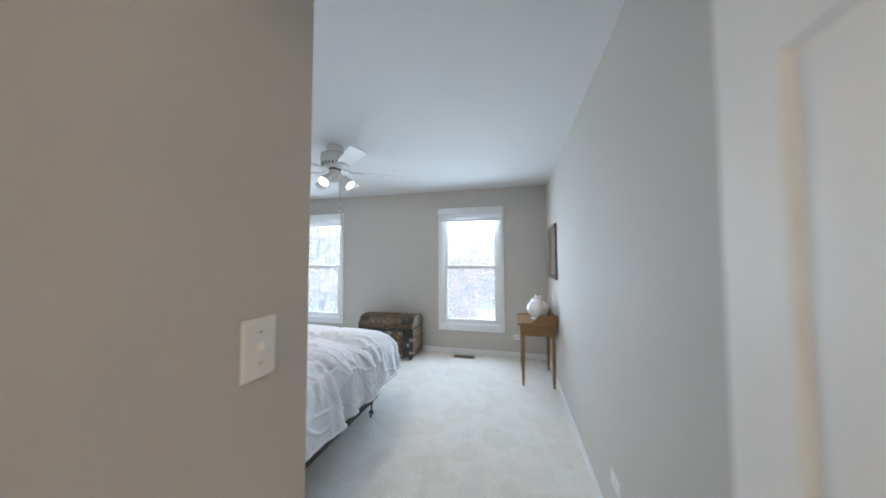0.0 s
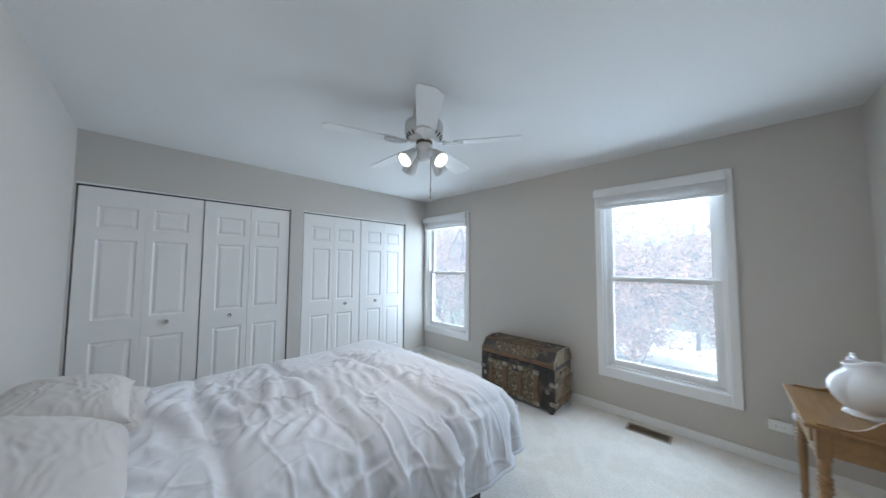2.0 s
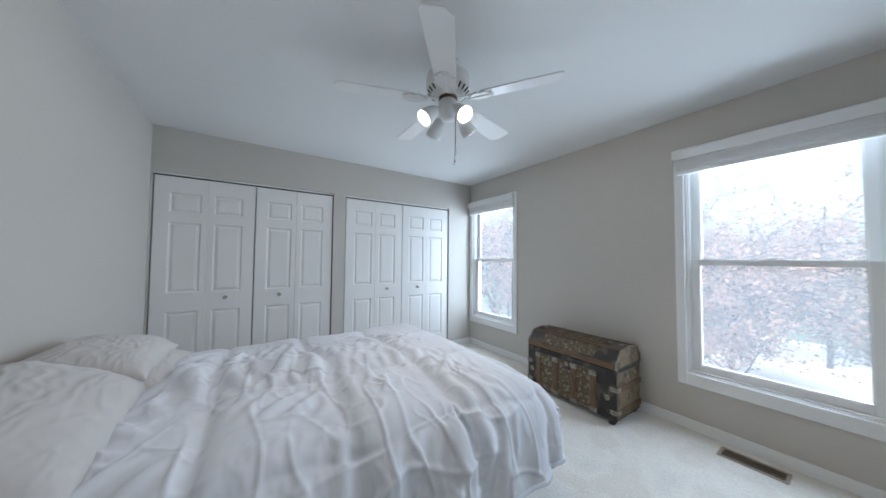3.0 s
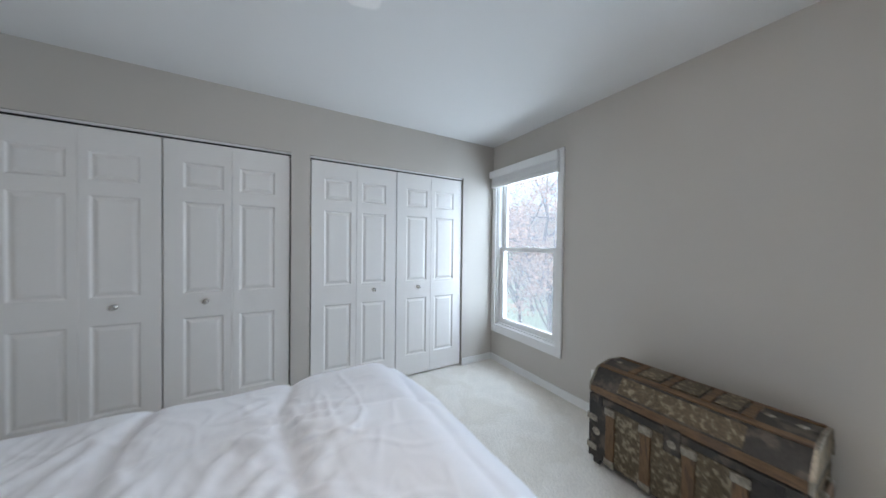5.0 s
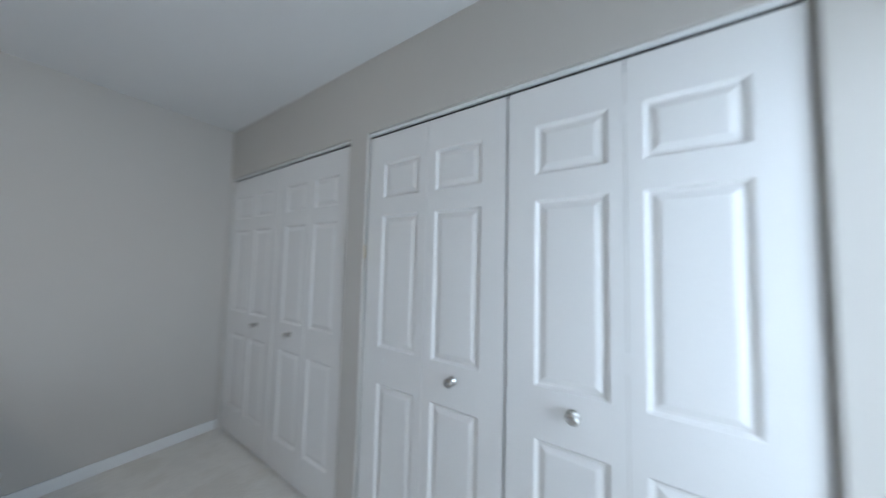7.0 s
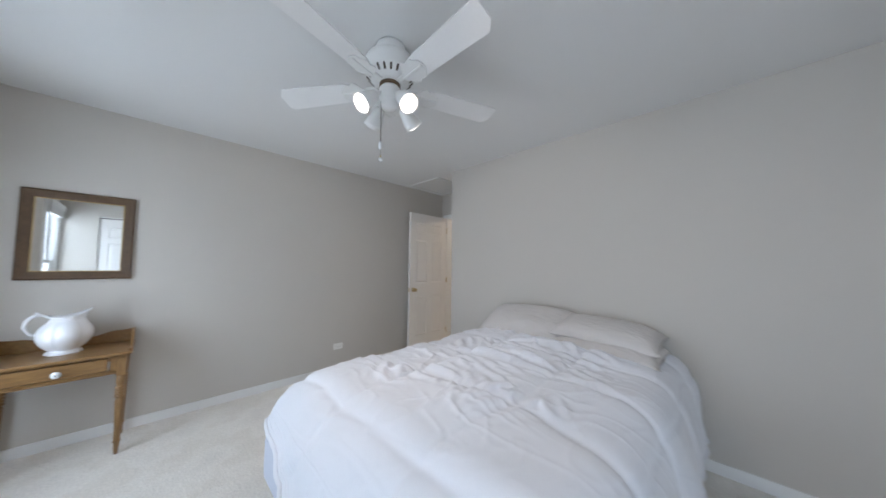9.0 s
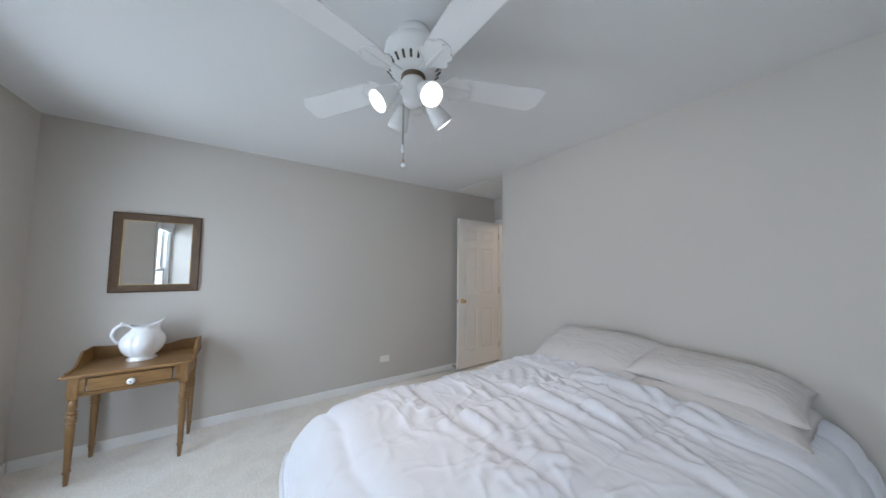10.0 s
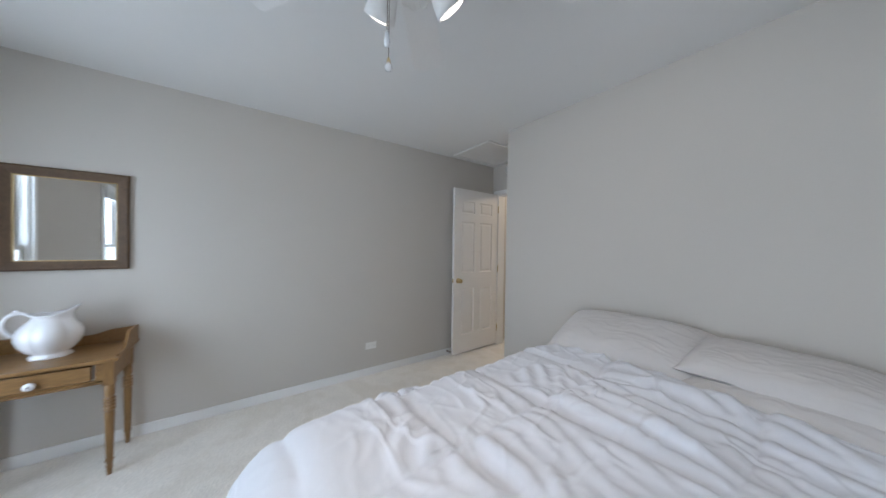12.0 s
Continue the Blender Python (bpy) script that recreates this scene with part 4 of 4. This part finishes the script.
    end = lambda t: 0.010 + 0.088 * sm((t - 0.22) / 0.42) + 0.006 * math.sin(t * 14) * sm((t - 0.2) / 0.2) * sm((0.9 - t) / 0.2)
    for y in (y0 + 0.006, y1 - 0.019):
        part("gallery_end", scroll(30, x1 - x0 - 0.055, end), "oak", d, at=pose(x0 + 0.038, y, zt))
    return d


side_table()


def pitcher(m):
    """A lobed white wash pitcher: bellied, with a wide spout and a scrolled handle."""
    d = thing("pitcher", "glossy white ironstone wash pitcher with scrolled handle", "pitcher", at=m)
    prof = [(0.068, 0.0), (0.078, 0.004), (0.075, 0.011), (0.063, 0.020), (0.066, 0.028), (0.088, 0.046), (0.106, 0.072), (0.115, 0.100), (0.115, 0.126), (0.105, 0.150), (0.086, 0.171), (0.070, 0.186), (0.063, 0.199), (0.065, 0.213), (0.073, 0.226)]
    seg = 72
    bm = bmesh.new()
    rings = []
    for j, (r, z) in enumerate(prof):
        row = []
        t = j / (len(prof) - 1)
        for k in range(seg):
            a = 2 * math.pi * k / seg
            belly = math.sin(math.pi * min(1, max(0, (t - 0.15) / 0.8)))
            lobe = 1 + 0.14 * belly * (abs(math.cos(2.5 * a + 0.6)) - 0.5)
            foot = 1 + 0.05 * math.cos(8 * a) * (1 - min(1, t * 4))
            sp = max(0.0, math.cos(a)) ** 6 * max(0.0, (t - 0.70) / 0.30)
            rr = r * lobe * foot + 0.036 * sp
            zz = z + 0.030 * sp - 0.012 * max(0.0, (t - 0.75) / 0.25) * (1 - max(0, math.cos(a))) * abs(math.sin(a))
            row.append(bm.verts.new((rr * math.cos(a), rr * math.sin(a) * (1 - 0.25 * sp), zz)))
        rings.append(row)
    for a, b in zip(rings, rings[1:]):
        for k in range(seg):
            j = (k + 1) % seg
            bm.faces.new((a[k], a[j], b[j], b[k]))
    bm.faces.new(rings[0][::-1])
    bmesh.ops.recalc_face_normals(bm, faces=bm.faces)
    body = part("body", bm, "ceramic", d, smooth=True)
    so = body.modifiers.new("wall", "SOLIDIFY")
    so.thickness, so.offset = 0.005, -1
    cu = bpy.data.curves.new("handle", "CURVE")
    cu.dimensions, cu.bevel_depth, cu.bevel_resolution, cu.resolution_u = "3D", 0.0085, 4, 10
    sp = cu.splines.new("BEZIER")
    pts = [(-0.062, 0, 0.208, 0.8), (-0.115, 0, 0.228, 1.0), (-0.158, 0, 0.195, 1.2), (-0.150, 0, 0.140, 1.0), (-0.112, 0, 0.112, 0.8)]
    sp.bezier_points.add(len(pts) - 1)
    for bp, (x, y, z, r) in zip(sp.bezier_points, pts):
        bp.co, bp.radius, bp.handle_left_type, bp.handle_right_type = (x, y, z), r, "AUTO", "AUTO"
    tmp = new("handle_curve", cu)
    me = bpy.data.meshes.new_from_object(tmp)
    bpy.data.objects.remove(tmp)
    me.materials.clear()
    me.materials.append(M["ceramic"])
    for p in me.polygons:
        p.use_smooth = True
    h = new("handle", me)
    h.parent = d
    for x, z, s in ((-0.118, 0.236, 0.011), (-0.163, 0.165, 0.010), (-0.140, 0.126, 0.009)):
        bm = bmesh.new()
        bmesh.ops.create_uvsphere(bm, u_segments=12, v_segments=8, radius=s)
        bm.transform(Matrix.Translation((x, 0, z)))
        part("curl", bm, "ceramic", h, smooth=True)
    return d


pitcher(pose(-0.19, -0.645, 0.680, 0, 0, -82) @ Matrix.Diagonal((0.97, 0.97, 1.13, 1)))


def mirror():
    """A framed wall mirror; local x to the side, z up, face to -y."""
    w, h, f = 0.520, 0.622, 0.062
    d = thing("wall_mirror", "rectangular mirror in dark brown wooden frame", "mirror", at=pose(-0.0035, -0.652, 1.467, 0, 0, -89.4))
    prof = [(0, 0), (0, -0.020), (0.010, -0.026), (0.022, -0.022), (0.040, -0.019), (0.050, -0.016), (0.056, -0.013), (0.056, -0.006)]
    for k in range(4):
        a, b = ((w, h), (h, w))[k % 2]
        bm = bmesh.new()
        rows = []
        for o, y in prof:
            rows.append((bm.verts.new((-a / 2 + o, y, -b / 2 + o)), bm.verts.new((a / 2 - o, y, -b / 2 + o))))
        for p, q in zip(rows, rows[1:]):
            bm.faces.new((p[0], p[1], q[1], q[0]))
        bm.faces.new((rows[0][0], rows[0][1], rows[-1][1], rows[-1][0]))
        bmesh.ops.recalc_face_normals(bm, faces=bm.faces)
        part("frame_rail", bm, "walnut_frame", d, at=pose(0, 0, 0, 0, 90 * k, 0))
    e = 0.055
    for it in ((-w / 2 + e, -0.0125, -h / 2 + e, w / 2 - e, -0.006, -h / 2 + f), (-w / 2 + e, -0.0125, h / 2 - f, w / 2 - e, -0.006, h / 2 - e), (-w / 2 + e, -0.0125, -h / 2 + f, -w / 2 + f, -0.006, h / 2 - f), (w / 2 - f, -0.0125, -h / 2 + f, w / 2 - e, -0.006, h / 2 - f)):
        part("gilt_edge", boxes(it), "gilt", d, "thin gilt inner edge")
    part("glass", boxes((-w / 2 + e, -0.007, -h / 2 + e, w / 2 - e, -0.002, h / 2 - e)), "mirror_glass", d, "clear mirror glass")
    return d


mirror()

# ---- ceiling fan ----


def ceiling_fan():
    d = thing("ceiling_fan", "white five-blade ceiling fan with four lit spot lamps", "ceiling fan", at=pose(-2.087, -1.878, H))
    part("canopy", lathe([(0, -0.0005), (0.076, -0.0005), (0.078, -0.02), (0.074, -0.045), (0.070, -0.055), (0, -0.055)], 40), "fan_white", d, smooth=True)
    mo = part("motor", lathe([(0.070, -0.05), (0.102, -0.064), (0.128, -0.082), (0.132, -0.110), (0.130, -0.150), (0.122, -0.165), (0.103, -0.185), (0.085, -0.200), (0.07, -0.205), (0, -0.205)], 48), "fan_white", d, "white vented motor housing", smooth=True)
    # solid dark boxes, their colour standing for shade inside the vents
    sl = mesh_of("vent_slot", boxes((-0.0055, -0.004, -0.016, 0.0055, 0.004, 0.016), bevel=0.003), "slot")
    for k in range(22):
        o = new("vent_slot", sl)
        o.parent = mo
        a = 2 * math.pi * k / 22
        o.matrix_basis = pose(0.1115 * math.cos(a), 0.1115 * math.sin(a), -0.176, 0, 0, 0) @ Matrix.Rotation(a - math.pi / 2, 4, "Z") @ Matrix.Rotation(radians(-49), 4, "X")
    part("collar", lathe([(0, -0.205), (0.055, -0.205), (0.055, -0.222), (0, -0.222)], 30), "register", d, "brown metal collar", smooth=True)
    part("switch_housing", lathe([(0, -0.222), (0.048, -0.222), (0.056, -0.235), (0.058, -0.275), (0.050, -0.292), (0.044, -0.30), (0.046, -0.315), (0.038, -0.335), (0, -0.345)], 32), "fan_white", d, smooth=True)
    for k in range(5):
        ang = -39 + 71.2 * -k if k < 3 else (-38 + 72 * (5 - k))
        bl = bmesh.new()
        pts = [(0.205, -0.050), (0.235, -0.058), (0.42, -0.064), (0.618, -0.069), (0.635, -0.055), (0.635, 0.030), (0.600, 0.069), (0.42, 0.064), (0.235, 0.058), (0.205, 0.050)]
        f = bl.faces.new([bl.verts.new((x, y, 0)) for x, y in pts])
        r = bmesh.ops.extrude_face_region(bl, geom=[f])
        bmesh.ops.translate(bl, verts=[e for e in r["geom"] if isinstance(e, bmesh.types.BMVert)], vec=(0, 0, 0.006))
        bmesh.ops.recalc_face_normals(bl, faces=bl.faces)
        b = part("blade", bl, "fan_blade", d, at=pose(0, 0, -0.226, 0, 0, ang) @ pose(0, 0, 0, 13 if k == 4 else -11, 0, 0))
        br = bmesh.new()
        box(br, 0.075, -0.014, 0.006, 0.15, 0.014, 0.015, bevel=0.003)
        # a scalloped plate that holds the blade root
        half = [(0.128, 0.012), (0.148, 0.028), (0.160, 0.046), (0.176, 0.062), (0.190, 0.066), (0.198, 0.056), (0.208, 0.051), (0.222, 0.059), (0.236, 0.056), (0.243, 0.042), (0.252, 0.033), (0.264, 0.028), (0.270, 0.012)]
        plate = br.faces.new([br.verts.new((x, y, -0.006)) for x, y in half + [(x, -y) for x, y in half[::-1]]])
        r = bmesh.ops.extrude_face_region(br, geom=[plate])
        bmesh.ops.translate(br, verts=[e for e in r["geom"] if isinstance(e, bmesh.types.BMVert)], vec=(0, 0, 0.0055))
        for s in (-1, 1):
            for (xa, ya), (xb, yb) in zip(half, half[1:]):
                strip(br, (xa, ya * s, -0.006), (xb, yb * s, -0.006), (0, 0, -1), 0.006, 0.003, bev=0.001)
        box(br, 0.13, -0.007, -0.011, 0.262, 0.008, 0.0, bevel=0.002)
        part("blade_bracket", br, "fan_white", b, "white scrolled blade bracket")
    # four spot heads on short arms
    for k, ang in enumerate((0, 90, 180, 270)):
        base = pose(0, 0, -0.296, 0, 0, ang)
        hd = part("lamp_head", lathe([(0, 0.0), (0.022, 0.0), (0.028, 0.008), (0.034, 0.035), (0.046, 0.085), (0.050, 0.112), (0.047, 0.112), (0.042, 0.085), (0.03, 0.04), (0, 0.035)], 28), "fan_white", d, "white conical lamp head", smooth=True,
                  at=base @ pose(0.086, 0, -0.002, 0, 134, 0))
        part("bulb", lathe([(0.038, 0.086), (0.042, 0.106), (0.039, 0.112), (0.032, 0.1155), (0.018, 0.118), (0, 0.119)], 28), "bulb_glow", hd, "lit reflector bulb", smooth=True)
        part("arm", lathe([(0, -0.045), (0.009, -0.045), (0.009, 0.006), (0, 0.006)], 12), "fan_white", hd)
    for x, y, z1, bob in ((0.038, 0.025, -0.600, 0.011), (0.032, 0.033, -0.535, 0.0)):
        ch = part("pull_chain", lathe([(0, -0.29), (0.0012, -0.29), (0.0012, z1 + 0.02), (0, z1 + 0.02)], 8), "register", d, "thin dark brass pull chain", at=pose(x, y, 0))
        if bob:
            part("chain_bell", lathe([(0, 0.022), (0.004, 0.020), (0.007, 0.006), (0, 0.004)], 12), "brass", ch, at=pose(0, 0, z1))
            part("chain_bob", lathe([(0, 0.008), (0.008, 0.005), (0.0115, -0.004), (0.009, -0.012), (0, -0.016)], 16), "ceramic", ch, "white porcelain ball", smooth=True, at=pose(0, 0, z1))
        else:
            part("chain_bob", lathe([(0, 0.024), (0.005, 0.022), (0.0085, -0.005), (0.007, -0.018), (0, -0.020)], 16), "ceramic", ch, "white porcelain pull", smooth=True, at=pose(0, 0, z1))
    return d


ceiling_fan()
for ang in (0, 90, 180, 270):
    la = new("fan_spot", bpy.data.lights.new("fan_spot", "SPOT"))
    c, s = math.cos(radians(ang)), math.sin(radians(ang))
    ca, sa = math.sin(radians(134)), math.cos(radians(134))
    e = Vector((-2.087 + 0.086 * c, -1.878 + 0.086 * s, H - 0.298)) + Vector((ca * c, ca * s, sa)) * 0.124
    la.matrix_world = look(e, e + Vector((ca * c, ca * s, sa)))
    la.data.energy, la.data.color, la.data.spot_size, la.data.spot_blend, la.data.shadow_soft_size = LAMP, (1.0, 0.90, 0.77), radians(150), 0.6, 0.035
la = new("hall_light", bpy.data.lights.new("hall_light", "POINT"))
la.matrix_world = pose(-0.5, -5.6, H - 0.2)
la.data.energy, la.data.color, la.data.shadow_soft_size = HALL, (1.0, 0.84, 0.62), 0.06

# ---- outside ----
GZ = -2.9
gb = boxes((-600, 0.4, GZ - 0.5, 600, 900, GZ), (-600, -600, GZ - 0.5, 600, 0.4, GZ))
tagged(part("ground", gb, "lawn"), "autumn lawn with fallen leaves below the windows", "lawn", kind="structure")
tagged(part("pavement", boxes((-4.6, 12.5, GZ, 14, 21.0, GZ + 0.05), bevel=0.01), "concrete"), "pale concrete driveway across the lawn", "driveway", kind="structure")


def tree(x, y, height, rad, leaf, leaves, seed, label):
    """A broad autumn tree: wandering tapered trunk, limbs that reach into an uneven crown, twigs and many separate leaves."""
    rnd = random.Random(seed)
    t = thing("tree", label, "tree", at=pose(x, y, GZ), group="trees outside")
    bm = bmesh.new()
    tips = []

    def tube(pts, r0, r1, sides=5):
        prev = None
        for k, p in enumerate(pts):
            d = (pts[min(k + 1, len(pts) - 1)] - pts[max(k - 1, 0)]).normalized()
            q = d.orthogonal().normalized()
            c = d.cross(q)
            rr = r0 + (r1 - r0) * k / (len(pts) - 1)
            ring = [bm.verts.new(p + (q * math.cos(6.2832 * i / sides) + c * math.sin(6.2832 * i / sides)) * rr) for i in range(sides)]
            if prev:
                for i in range(sides):
                    bm.faces.new((prev[i], prev[(i + 1) % sides], ring[(i + 1) % sides], ring[i]))
            prev = ring

    def way(a, b, n, sag, wob):
        """A bent line from a to b."""
        out = []
        for k in range(n + 1):
            u = k / n
            p = a.lerp(b, u) + Vector((0, 0, sag * math.sin(u * 3.1416)))
            if 0 < k < n:
                p += Vector((rnd.gauss(0, wob), rnd.gauss(0, wob), rnd.gauss(0, wob)))
            out.append(p)
        return out
    r = height * 0.011
    stem = way(Vector((0, 0, 0)), Vector((rnd.uniform(-0.4, 0.4), rnd.uniform(-0.4, 0.4), height * 0.78)), 9, 0, 0.07)
    tube(stem, r, r * 0.3, 7)
    for _ in range(30):
        k = rnd.randint(2, 8)
        a = stem[k]
        v = Vector((rnd.gauss(0, 1), rnd.gauss(0, 1), rnd.gauss(0, 0.75))).normalized() * rnd.uniform(0.45, 1.0)
        b = Vector((v.x * rad, v.y * rad, height * 0.58 + v.z * height * 0.42))
        limb = way(a, b, 6, 0.12, 0.07)
        tube(limb, r * rnd.uniform(0.28, 0.42), 0.008)
        for j in range(2, 7):
            for _ in range(2):
                e = limb[j] + Vector((rnd.gauss(0, 0.5), rnd.gauss(0, 0.5), rnd.gauss(0.1, 0.4)))
                twig = way(limb[j], e, 3, 0.03, 0.03)
                tube(twig, 0.010, 0.004, 3)
                tips += twig[1:]
    part("trunk", bm, "bark", t, "dark grey-brown trunk, limbs and twigs")
    gen = np.random.default_rng(seed)
    at = np.array([tuple(p) for p in tips])[gen.permutation(len(tips))[:len(tips) // 2]][gen.integers(0, len(tips) // 2, leaves)] + gen.normal(0, 0.13, (leaves, 3))
    a = gen.normal(0, 1, (leaves, 3))
    a /= np.linalg.norm(a, axis=1, keepdims=True)
    b = np.cross(a, gen.normal(0, 1, (leaves, 3)))
    b /= np.linalg.norm(b, axis=1, keepdims=True)
    w = gen.uniform(0.032, 0.056, (leaves, 1))
    quads = np.stack([at - a * w, at + b * w * 0.6 + a * w * 0.1, at + a * w, at - b * w * 0.6 + a * w * 0.1], 1)
    me = bpy.data.meshes.new("crown")
    me.from_pydata(quads.reshape(-1, 3).tolist(), [], np.arange(leaves * 4).reshape(-1, 4).tolist())
    me.materials.append(M[leaf])
    c = new("crown", me)
    c.parent = t
    tagged(c, "sparse russet autumn leaves", kind="stuff")
    return t


tree(-7.4, 5.0, 8.4, 3.2, "leaf_russet", 13650, 3, "small tree with sparse russet autumn leaves by window")
tree(-10.6, 6.8, 8.0, 3.0, "leaf_tan", 13650, 8, "bare-branched tree with tan autumn leaves on lawn")
tree(-2.6, 7.4, 5.8, 2.4, "leaf_russet", 15680, 11, "low spreading tree with reddish autumn leaves")
tree(-0.2, 8.6, 6.2, 2.6, "leaf_tan", 15680, 17, "low spreading tree with tan autumn leaves")
tree(-4.4, 9.6, 6.4, 2.6, "leaf_tan", 14560, 19, "low spreading tree with thinning tan leaves")
tree(-5.6, 15.0, 8.0, 3.6, "leaf_tan", 14560, 23, "tan-leaved tree beyond the driveway")
tree(-1.6, 16.0, 8.2, 3.8, "leaf_russet", 14560, 29, "russet-leaved tree beyond the driveway")
tree(3.2, 14.5, 8.0, 3.6, "leaf_tan", 13440, 31, "tan-leaved tree beyond the driveway")
tree(-14.5, 12.0, 8.4, 3.4, "leaf_russet", 13440, 37, "russet-leaved tree beyond the driveway")
